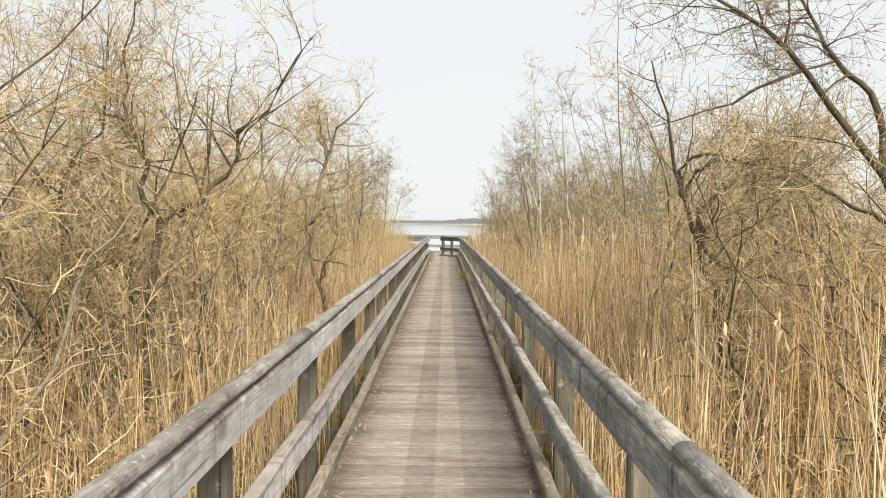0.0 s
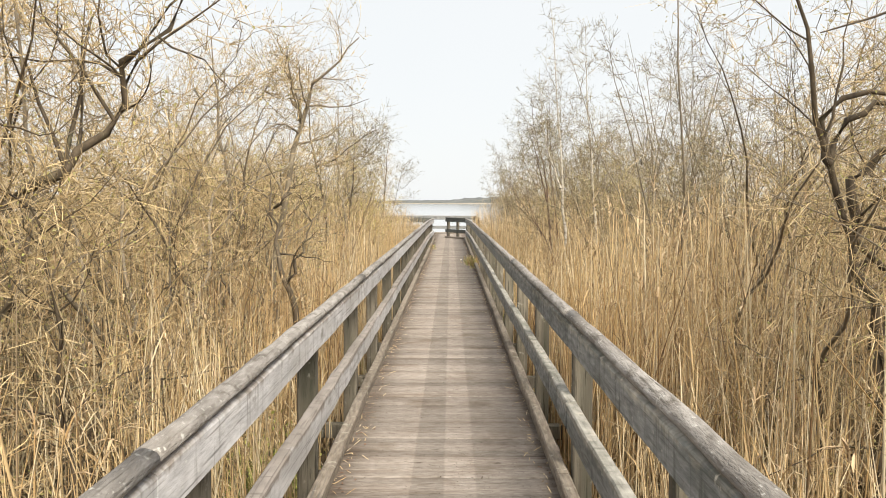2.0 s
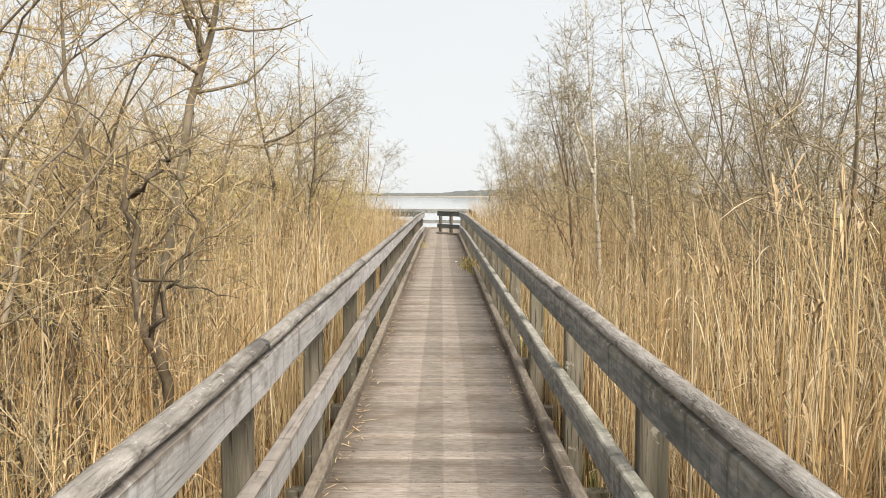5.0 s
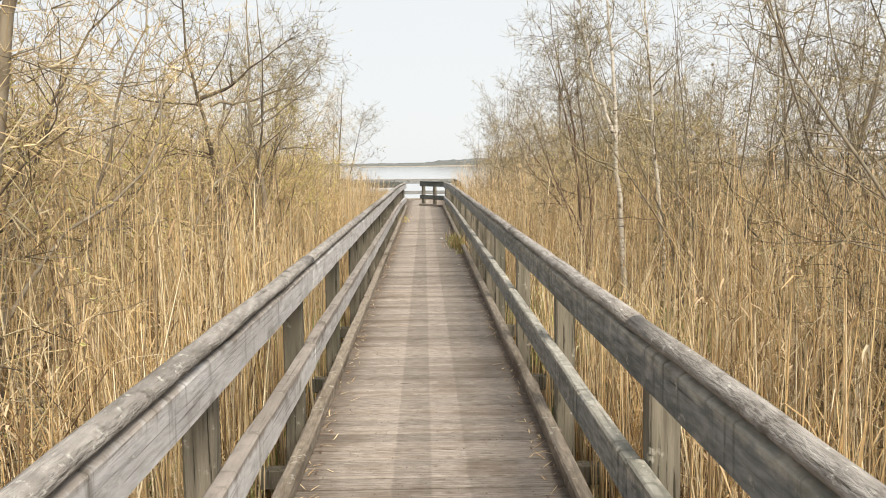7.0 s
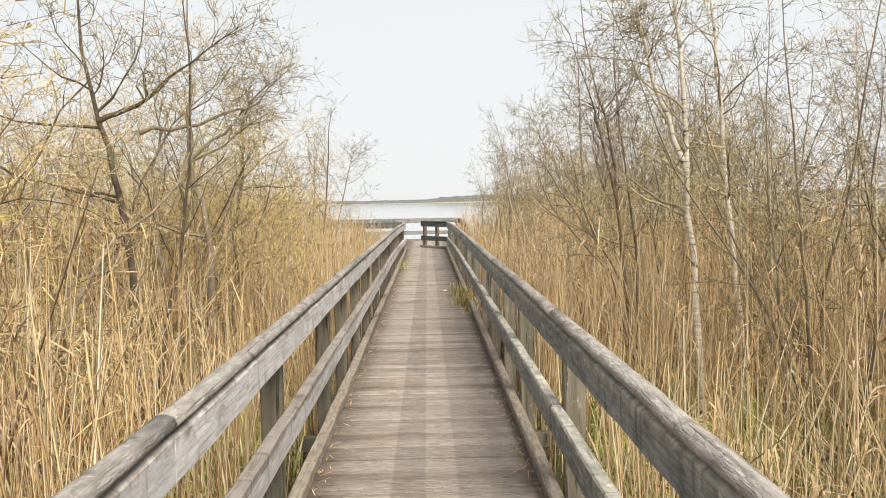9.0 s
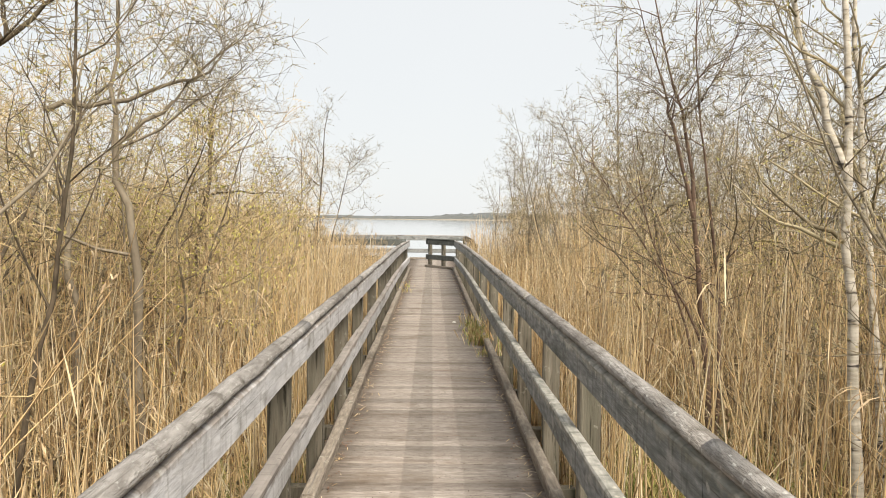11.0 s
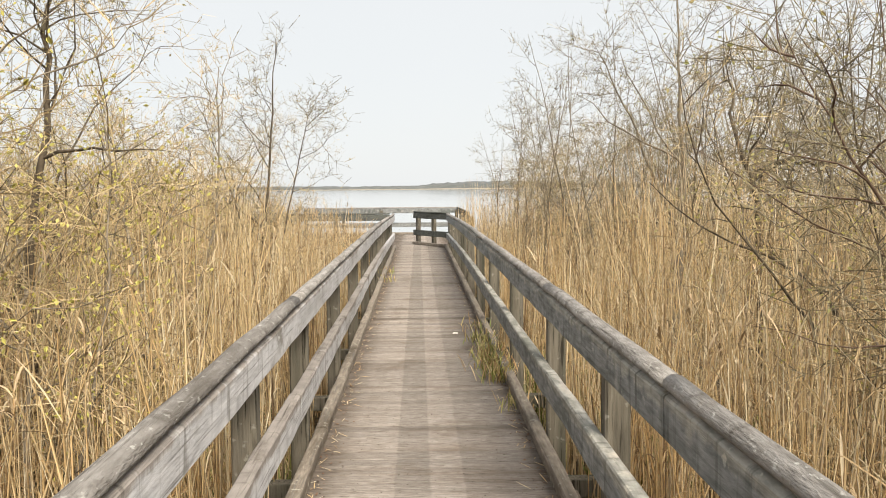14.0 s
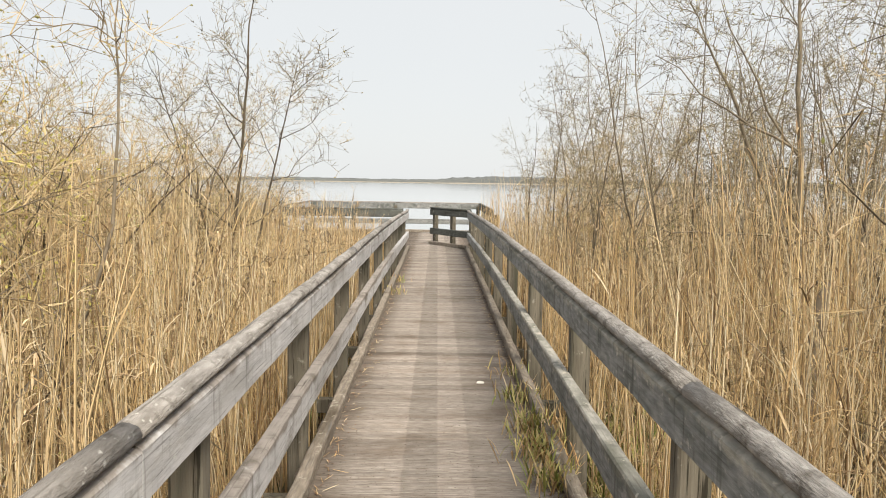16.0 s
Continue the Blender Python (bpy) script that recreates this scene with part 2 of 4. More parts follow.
def thin(m, share):
    """Lets light through a thin dry leaf."""
    n, l = m.node_tree.nodes, m.node_tree.links
    shader = n["Principled BSDF"]
    through_leaf = n.new("ShaderNodeBsdfTranslucent")
    l.new(shader.inputs["Base Color"].links[0].from_socket, through_leaf.inputs["Color"])
    mix = n.new("ShaderNodeMixShader")
    mix.inputs[0].default_value = share
    l.new(shader.outputs[0], mix.inputs[1])
    l.new(through_leaf.outputs[0], mix.inputs[2])
    l.new(mix.outputs[0], n["Material Output"].inputs["Surface"])
    return m


REED_LEAF = REED.copy()
REED_LEAF.name = "dry_reed_leaf"
thin(REED_LEAF, 0.35)
thin(BUD, 0.3)
GRASS = island_ramp(material("green_grass", (0.8, 0.8, 0.8), (1, 1, 1), noise_scale=10, bump=0, rough=0.6), [(0.13, 0.19, 0.04), (0.34, 0.36, 0.10), (0.62, 0.50, 0.22), (0.24, 0.28, 0.07), (0.55, 0.47, 0.17)])
MUD = material("marsh_litter", (0.028, 0.020, 0.011), (0.15, 0.105, 0.057), noise_scale=14, bump=0.8, bump_scale=30, rough=0.9,
               stain=(0.06, 0.075, 0.025), stain_scale=0.5, stain_at=(0.5, 0.65))
PLUME = island_ramp(material("reed_plume", (0.8, 0.8, 0.8), (1, 1, 1), noise_scale=20, bump=0, rough=0.9), [(0.42, 0.30, 0.17), (0.68, 0.52, 0.33), (0.30, 0.20, 0.11), (0.58, 0.45, 0.29)])
LEAF = island_ramp(material("young_leaf", (0.8, 0.8, 0.8), (1, 1, 1), noise_scale=30, bump=0, rough=0.6), [(0.20, 0.24, 0.05), (0.42, 0.42, 0.11), (0.30, 0.32, 0.07), (0.50, 0.44, 0.16)])
SPROUT = island_ramp(material("sprout", (0.8, 0.8, 0.8), (1, 1, 1), noise_scale=30, bump=0, rough=0.7), [(0.52, 0.46, 0.10), (0.66, 0.58, 0.18), (0.46, 0.44, 0.11), (0.60, 0.50, 0.22)])
LITTER = island_ramp(material("leaf_litter", (0.8, 0.8, 0.8), (1, 1, 1), noise_scale=30, bump=0, rough=0.9), [(0.13, 0.07, 0.04), (0.24, 0.13, 0.08), (0.09, 0.06, 0.04), (0.36, 0.25, 0.15)])
# the grey base colour takes in the haze over the lake
HAZED_WOODS = material("far_woods", (0.10, 0.107, 0.105), (0.15, 0.155, 0.15), scale=(0.04, 0.04, 0.3), noise_scale=3, bump=0)
FAR_REED = material("far_reed_bed", (0.24, 0.21, 0.165), (0.36, 0.315, 0.25), scale=(0.2, 0.2, 1), noise_scale=3, bump=0.3)
PALE = material("pale_litter", (0.75, 0.72, 0.66), (0.85, 0.83, 0.78), bump=0)

# the deck: fine grooves along each plank, two paler strips lengthwise and darker, browner edges
dn, dl = DECK_WOOD.node_tree.nodes, DECK_WOOD.node_tree.links
d_geo = dn.new("ShaderNodeNewGeometry")
d_xyz = dn.new("ShaderNodeSeparateXYZ")
dl.new(d_geo.outputs["Position"], d_xyz.inputs[0])
d_wobble = dn.new("ShaderNodeTexNoise")
d_wobble.inputs["Scale"].default_value, d_wobble.inputs["Detail"].default_value = 5.0, 6.0
dl.new(d_geo.outputs["Position"], d_wobble.inputs["Vector"])
d_shift = dn.new("ShaderNodeMath")
d_shift.operation = "MULTIPLY_ADD"
d_shift.inputs[1].default_value, d_shift.inputs[2].default_value = 0.03, -0.015
dl.new(d_wobble.outputs["Fac"], d_shift.inputs[0])
d_across = dn.new("ShaderNodeMath")
dl.new(d_xyz.outputs["X"], d_across.inputs[0])
dl.new(d_shift.outputs[0], d_across.inputs[1])
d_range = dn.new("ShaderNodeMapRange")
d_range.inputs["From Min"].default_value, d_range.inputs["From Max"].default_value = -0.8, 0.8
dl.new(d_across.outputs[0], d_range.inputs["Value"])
d_strips = dn.new("ShaderNodeValToRGB")
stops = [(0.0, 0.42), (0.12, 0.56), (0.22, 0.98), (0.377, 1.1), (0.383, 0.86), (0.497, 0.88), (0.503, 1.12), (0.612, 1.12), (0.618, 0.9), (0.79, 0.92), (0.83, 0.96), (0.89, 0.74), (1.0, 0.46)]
while len(d_strips.color_ramp.elements) < len(stops):
    d_strips.color_ramp.elements.new(0.5)
for element, (at, v) in zip(d_strips.color_ramp.elements, stops):
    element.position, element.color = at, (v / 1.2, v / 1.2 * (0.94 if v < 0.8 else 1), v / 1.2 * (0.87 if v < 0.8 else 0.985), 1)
dl.new(d_range.outputs[0], d_strips.inputs[0])
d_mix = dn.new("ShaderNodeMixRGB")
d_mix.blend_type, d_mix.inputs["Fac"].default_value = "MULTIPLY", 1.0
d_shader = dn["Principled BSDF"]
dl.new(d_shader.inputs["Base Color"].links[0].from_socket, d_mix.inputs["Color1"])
dl.new(d_strips.outputs[0], d_mix.inputs["Color2"])
d_gain = dn.new("ShaderNodeHueSaturation")
d_gain.inputs["Value"].default_value = 0.86
dl.new(d_mix.outputs[0], d_gain.inputs["Color"])
# groove lines as regular darker and lighter bands of tone
d_wave = dn.new("ShaderNodeTexWave")
d_wave.bands_direction = "Y"
d_wave.inputs["Scale"].default_value, d_wave.inputs["Distortion"].default_value = 11.0, 1.0
dl.new(d_geo.outputs["Position"], d_wave.inputs["Vector"])
d_groove_tone = dn.new("ShaderNodeMapRange")
d_groove_tone.inputs["To Min"].default_value, d_groove_tone.inputs["To Max"].default_value = 0.84, 1.07
dl.new(d_wave.outputs["Fac"], d_groove_tone.inputs["Value"])
d_groove = dn.new("ShaderNodeMixRGB")
d_groove.blend_type, d_groove.inputs["Fac"].default_value = "MULTIPLY", 1.0
dl.new(d_gain.outputs[0], d_groove.inputs["Color1"])
dl.new(d_groove_tone.outputs[0], d_groove.inputs["Color2"])
dl.new(d_groove.outputs[0], d_shader.inputs["Base Color"])

WATER = bpy.data.materials.new("lake_water")
WATER.use_nodes = True
w_shader = WATER.node_tree.nodes["Principled BSDF"]
w_shader.inputs["Base Color"].default_value = (0.34, 0.37, 0.38, 1)
w_shader.inputs["Roughness"].default_value = 0.06
w_noise = WATER.node_tree.nodes.new("ShaderNodeTexNoise")
w_noise.inputs["Scale"].default_value, w_noise.inputs["Detail"].default_value = 2.5, 5.0
w_geo = WATER.node_tree.nodes.new("ShaderNodeNewGeometry")
WATER.node_tree.links.new(w_geo.outputs["Position"], w_noise.inputs["Vector"])
w_bump = WATER.node_tree.nodes.new("ShaderNodeBump")
w_bump.inputs["Strength"].default_value, w_bump.inputs["Distance"].default_value = 0.06, 0.02
WATER.node_tree.links.new(w_noise.outputs["Fac"], w_bump.inputs["Height"])
WATER.node_tree.links.new(w_bump.outputs[0], w_shader.inputs["Normal"])


# ---- mesh helpers ----
def mesh_from(name, verts, faces, mat, smooth=False):
    me = bpy.data.meshes.new(name)
    me.from_pydata(verts, [], faces)
    me.materials.append(mat)
    if smooth:
        me.polygons.foreach_set("use_smooth", [True] * len(me.polygons))
    me.update()
    return me


def mesh_quads(name, verts, quads, mat):
    """A mesh from numpy arrays of points and of four corners a face."""
    me = bpy.data.meshes.new(name)
    me.vertices.add(len(verts))
    me.vertices.foreach_set("co", np.asarray(verts, dtype=np.float32).ravel())
    me.loops.add(len(quads) * 4)
    me.loops.foreach_set("vertex_index", np.asarray(quads, dtype=np.int32).ravel())
    me.polygons.add(len(quads))
    me.polygons.foreach_set("loop_start", np.arange(0, len(quads) * 4, 4, dtype=np.int32))
    me.materials.append(mat)
    me.update(calc_edges=True)
    return me


def piece(name, me, parent, label="", m=None):
    ob = new(name, me)
    ob.parent = parent
    if m is not None:
        ob.matrix_basis = m
    if label:
        tagged(ob, label)
    return ob


def bar(section, length, stations=10, waver=0.002, seed=0):
    """Points and faces of a board of that section (across, up), lying along +y from 0 to length, very slightly uneven."""
    rng = random.Random(seed)
    k = len(section)
    verts, faces = [], []
    for i in range(stations + 1):
        dx, dz = rng.uniform(-waver, waver), rng.uniform(-waver, waver)
        for a, b in section:
            verts.append((a + dx + rng.uniform(-waver, waver) * 0.5, length * i / stations, b + dz + rng.uniform(-waver, waver) * 0.5))
    for i in range(stations):
        for j in range(k):
            faces.append((i * k + j, i * k + (j + 1) % k, (i + 1) * k + (j + 1) % k, (i + 1) * k + j))
    faces.append(tuple(range(k - 1, -1, -1)))
    faces.append(tuple(stations * k + j for j in range(k)))
    return verts, [tuple(reversed(f)) for f in faces]


def rounded(x0, x1, z0, z1, r):
    """A section with cut corners, anticlockwise."""
    return [(x0 + r, z0), (x1 - r, z0), (x1, z0 + r), (x1, z1 - r), (x1 - r, z1), (x0 + r, z1), (x0, z1 - r), (x0, z0 + r)]


def upright(sx, sy, z0, z1, seed):
    """A square post with rubbed edges, standing on its own x and y, slightly uneven."""
    rng = random.Random(seed)
    r = 0.009
    ring = rounded(0, sx, 0, sy, r)
    verts, faces = [], []
    levels = [z0, z0 * 0.5, *[z for z in (0.1, 0.45) if z < z1 - 0.05], z1 - 0.012, z1]
    for i, z in enumerate(levels):
        dx, dy = rng.uniform(-0.003, 0.003), rng.uniform(-0.003, 0.003)
        inset = 0.01 if i == len(levels) - 1 else 0
        for x, y in ring:
            verts.append((x + dx + (inset if x < sx / 2 else -inset), y + dy + (inset if y < sy / 2 else -inset), z))
    for i in range(len(levels) - 1):
        for j in range(8):
            faces.append((i * 8 + j, i * 8 + (j + 1) % 8, i * 8 + 8 + (j + 1) % 8, i * 8 + 8 + j))
    faces.append(tuple(range(7, -1, -1)))
    faces.append(tuple((len(levels) - 1) * 8 + j for j in range(8)))
    return verts, faces


# ---- the setting: marsh ground, lake, far shore ----
GROUND, WATER_Z = -0.50, -0.62
MARSH_END = 43.5


def marsh_height(x, y):
    bank = max(0.0, (y - MARSH_END + 3.0 * noise.noise((x * 0.12, 3.0, 0.0)) - (0.5 if abs(x) < 4 else -2.5))) * 0.25
    return GROUND + 0.07 * noise.noise((x * 0.7, y * 0.7, 0.0)) + 0.05 * noise.noise((x * 2.1, y * 2.1, 5.0)) - min(bank, 0.8)


nx, ny = 90, 130
g_verts, g_faces = [], []
for j in range(ny + 1):
    for i in range(nx + 1):
        u = i / nx * 2 - 1
        x, y = 70 * (0.2 * u + 0.8 * u ** 3), -40 + (MARSH_END + 60) * (j / ny)
        g_verts.append((x, y, marsh_height(x, y)))
for j in range(ny):
    for i in range(nx):
        a = j * (nx + 1) + i
        g_faces.append((a, a + 1, a + nx + 2, a + nx + 1))
ground = tagged(new("ground", mesh_from("ground", g_verts, g_faces, MUD, True)), "dark wet marsh ground with reed litter", "ground", kind="structure")

w_verts = [(-4000, -400, WATER_Z), (4000, -400, WATER_Z), (4000, 4000, WATER_Z), (-4000, 4000, WATER_Z)]
water = tagged(new("water", mesh_from("water", w_verts, [(0, 1, 2, 3)], WATER)), "pale still lake under a white sky", "lake", kind="structure")


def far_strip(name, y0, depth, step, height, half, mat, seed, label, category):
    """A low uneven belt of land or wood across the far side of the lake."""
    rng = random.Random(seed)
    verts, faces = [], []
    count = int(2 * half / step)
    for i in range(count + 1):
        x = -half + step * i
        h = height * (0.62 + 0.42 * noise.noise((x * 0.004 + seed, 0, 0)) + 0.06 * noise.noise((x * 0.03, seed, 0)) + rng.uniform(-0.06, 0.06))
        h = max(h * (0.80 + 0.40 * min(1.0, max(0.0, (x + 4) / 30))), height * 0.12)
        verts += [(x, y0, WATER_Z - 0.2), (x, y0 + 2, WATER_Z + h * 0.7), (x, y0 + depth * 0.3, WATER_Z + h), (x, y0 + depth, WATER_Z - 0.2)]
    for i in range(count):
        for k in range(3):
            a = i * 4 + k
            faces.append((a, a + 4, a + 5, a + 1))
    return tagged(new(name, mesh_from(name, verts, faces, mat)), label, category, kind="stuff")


far_strip("far_woods", 1230, 90, 5, 10.5, 1500, HAZED_WOODS, 3, "low belt of far bare woods in haze-grey colour", "woods")
far_strip("far_reed_bed", 1190, 30, 6, 1.5, 1500, FAR_REED, 8, "thin tan belt of reeds on the far shore", "reeds")

# ---- the boardwalk ----
DECK_END, FAR_RAIL = 42.0, 48.9
POSTS = [-1.6, 0.72, 3.05, 5.33, 7.68, 9.98, 12.05, 14.25, 16.5, 18.85, 20.32, 22.05, 23.78, 26.05, 28.35, 30.65, 32.95, 35.25, 37.55, 39.75, 41.7]
INNER = 0.675      # inner face of the rails, from the middle of the walk
RAIL_T = 0.065
POST_W = 0.11

CAP_SECTION = [(-0.004, 0.984), (0.058, 0.984), (0.062, 0.992), (0.060, 1.008), (0.052, 1.018), (0.038, 1.024), (0.020, 1.023), (0.003, 1.015), (-0.006, 1.004), (-0.007, 0.992)]
# a sawn ledge below the cap, then the broad face
FACE_SECTION = [(0.006, 0.822), (RAIL_T - 0.006, 0.822), (RAIL_T, 0.828), (RAIL_T, 0.983), (0.020, 0.983), (0.020, 0.966), (0.003, 0.958), (-0.002, 0.952), (-0.001, 0.828)]
MID_SECTION = rounded(0.0, RAIL_T, 0.355, 0.508, 0.008)
KERB_SECTION = rounded(-0.035, 0.04, 0.004, 0.085, 0.010)


def railing(label, run, posts, place, joints, kerb_joints, seed, wood=RAIL_WOOD, settle=None):
    """A post-and-rail fence of length run along its own +y, inner face on x = 0, posts on its +x side."""
    root = tagged(new("railing"), label, "railing", group="railings of the boardwalk")
    low_wood = RAIL_WOOD_LOW if wood is RAIL_WOOD else SHADED_ALGAE_WOOD_LOW if wood is SHADED_ALGAE_WOOD else DARK_WOOD
    cap_wood = DARK_WOOD if wood is DARK_WOOD else CAP_WOOD
    root.matrix_basis = place

    def settled(shape, along):
        """The board with its far stretch sunk a little, as the walk has settled there."""
        verts, faces = shape
        if settle:
            verts = [(x, y, z - settle(y + along)) for x, y, z in verts]
        return verts, faces

    for i, y in enumerate(posts):
        piece("post", mesh_from("post", *upright(POST_W, 0.105, -0.75, 0.90 + 0.01 * (i % 3) - (settle(y) if settle else 0.0), seed * 97 + i), POST_WOOD), root, m=pose(RAIL_T + 0.001, y, 0, 0, 0, 0))
    ends = [0.0, *joints, run]
    for i, (a, b) in enumerate(zip(ends, ends[1:])):
        n = max(3, int((b - a) * 3))
        face = piece("top_rail", mesh_from("top_rail", *settled(bar(FACE_SECTION, b - a - 0.006, n, 0.0025, seed * 31 + i), a), wood), root, m=pose(0, a + 0.003, 0))
        piece("cap", mesh_from("cap", *settled(bar(CAP_SECTION, b - a - 0.006, n, 0.003, seed * 37 + i), a), cap_wood, True), face, "rounded grey lichened cap board")
        piece("mid_rail", mesh_from("mid_rail", *settled(bar(MID_SECTION, b - a - 0.008, n, 0.003, seed * 41 + i), a), low_wood), root, m=pose(0, a + 0.004, 0.006 * ((i * 7) % 3 - 1)))
    ends = [0.0, *kerb_joints, run]
    for i, (a, b) in enumerate(zip(ends, ends[1:])):
        piece("kerb_board", mesh_from("kerb_board", *bar(KERB_SECTION, b - a - 0.02, max(3, int((b - a) * 2)), 0.004, seed * 43 + i), KERB_WOOD), root, m=pose(0, a + 0.01, 0))
    return root


START = -3.0


def sunk(y):
    return 0.10 * min(1.0, max(0.0, (y - 31.0) / 10.0)) ** 1.5


left_joints = [4.68, 9.98 + 0.05, 14.32, 19.13, 23.0, 28.40, 32.99, 37.60]
right_joints = [2.2, 7.5, 12.1, 16.55, 20.9, 23.5, 28.4, 33.0, 37.6]
mirror = Matrix.Diagonal((-1, 1, 1, 1))
# this side's inner faces look away from the sun; their colour is darkened for it
railing("long timber railing darkened by algae and painted-in shade beside the boardwalk", DECK_END - START, [y - START for y in POSTS],
        pose(INNER, START, 0), [y - START for y in right_joints], [y - START for y in (3.0, 7.6, 12.0, 16.18, 20.4, 25.7, 30.6, 35.2, 39.0)], 1, SHADED_ALGAE_WOOD, lambda y: sunk(y + START))
# the other side runs back along the walk, so that its posts also stand outside
L = DECK_END - START
railing("long weathered grey timber railing beside the boardwalk", L, [DECK_END - y - 0.105 for y in reversed(POSTS)],
        pose(-INNER, DECK_END, 0, 0, 0, 180), [DECK_END - y for y in reversed(left_joints)], [DECK_END - y for y in (37.6, 33.0, 28.4, 23.9, 19.1, 14.4, 9.9, 5.4, 0.8)], 2, RAIL_WOOD, lambda y: sunk(DECK_END - y))

# railing that turns across the end of the walk, and those of the platform
def railing_between(label, a, b, n_posts, seed, wood=RAIL_WOOD):
    run = math.hypot(b[0] - a[0], b[1] - a[1])
    turn = math.degrees(math.atan2(-(b[0] - a[0]), b[1] - a[1]))
    posts = [0.02 + (run - 0.145) * i / (n_posts - 1) for i in range(n_posts)]
    return railing(label, run, posts, pose(a[0], a[1], 0, 0, 0, turn), [run / 2] if run > 3 else [], [], seed, wood, lambda y: 0.09)


railing_between("short dark damp timber railing across the walk's end", (0.72, 42.05), (-0.20, 43.75), 3, 5, DARK_WOOD)
railing_between("weathered timber railing on the lake side of a platform", (-3.9, FAR_RAIL), (1.3, FAR_RAIL), 5, 6, SHADED_ALGAE_WOOD)
railing_between("dark damp timber railing at the platform's other side", (1.25, 42.3), (1.25, FAR_RAIL - 0.1), 4, 9, DARK_WOOD)
railing_between("weathered timber railing on the land side of a platform", (-3.6, 42.0), (-0.80, 42.0), 3, 7, DARK_WOOD)
railing_between("weathered timber railing at the platform's side", (-3.9, FAR_RAIL - 0.1), (-3.9, 42.1), 4, 8)

# planks: one section with cut edges, laid across the walk
PITCH = 0.148
deck = tagged(new("boardwalk"), "boardwalk deck of worn grooved grey planks", "boardwalk", kind="structure")


def plank_mesh(width, seed):
    """A plank with sawn grooves along its upper side."""
    rng = random.Random(seed)
    verts, faces = [], []
    w = PITCH - rng.choice((0.009, 0.014, 0.020))
    section = [(0.004, -0.04), (w - 0.004, -0.04), (w, -0.034), (w, -0.008), (w - 0.008, 0.0)]
    ribs = 5
    for i in range(ribs, 0, -1):
        y = w * i / (ribs + 1)
        section += [(y + 0.005, 0.0), (y, -0.004), (y - 0.005, 0.0)]
    section += [(0.008, 0.0), (0.0, -0.008), (0.0, -0.034)]
    k = len(section)
    for x in (-width / 2, width / 2):
        dz = rng.uniform(-0.0025, 0.0025)
        verts += [(x, a, b + dz) for a, b in section]
    for j in range(k):
        faces.append((j, (j + 1) % k, k + (j + 1) % k, k + j))
    faces += [tuple(range(k - 1, -1, -1)), tuple(k + j for j in range(k))]
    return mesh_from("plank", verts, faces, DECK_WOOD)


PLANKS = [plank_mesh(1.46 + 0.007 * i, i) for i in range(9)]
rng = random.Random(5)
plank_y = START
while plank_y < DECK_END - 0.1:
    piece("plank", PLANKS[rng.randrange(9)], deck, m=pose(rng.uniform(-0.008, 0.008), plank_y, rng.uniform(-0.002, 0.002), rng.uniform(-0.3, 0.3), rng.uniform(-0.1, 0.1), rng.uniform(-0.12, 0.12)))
    plank_y += PITCH
for x in (-0.55, 0.0, 0.55):
    piece("stringer", mesh_from("stringer", *bar(rounded(x - 0.05, x + 0.05, -0.20, -0.045, 0.006), DECK_END - START, 6, 0.0, 3), POST_WOOD), deck, m=pose(0, START, 0))
for y in POSTS:
    ob = piece("cross_beam", mesh_from("cross_beam", *bar(rounded(-0.05, 0.05, -0.32, -0.205, 0.006), 2.1, 2, 0.002, 4), POST_WOOD), deck, m=pose(1.05, y - 0.056, 0, 0, 0, 90))

platform = tagged(new("platform"), "grey plank viewing platform over the lake", "platform", kind="structure")
wide = plank_mesh(5.3, 40)
y = DECK_END + 0.01
while y < FAR_RAIL - 0.05:
    piece("plank", wide, platform, m=pose(-1.3, y, rng.uniform(-0.002, 0.002)))
    y += PITCH
for x in (-3.5, -1.9, -0.4, 1.0):
    for y in (42.4, 45.5, 48.5):
        piece("pile", mesh_from("pile", *upright(0.14, 0.14, -1.6, -0.045, 7), POST_WOOD), platform, m=pose(x, y, 0))


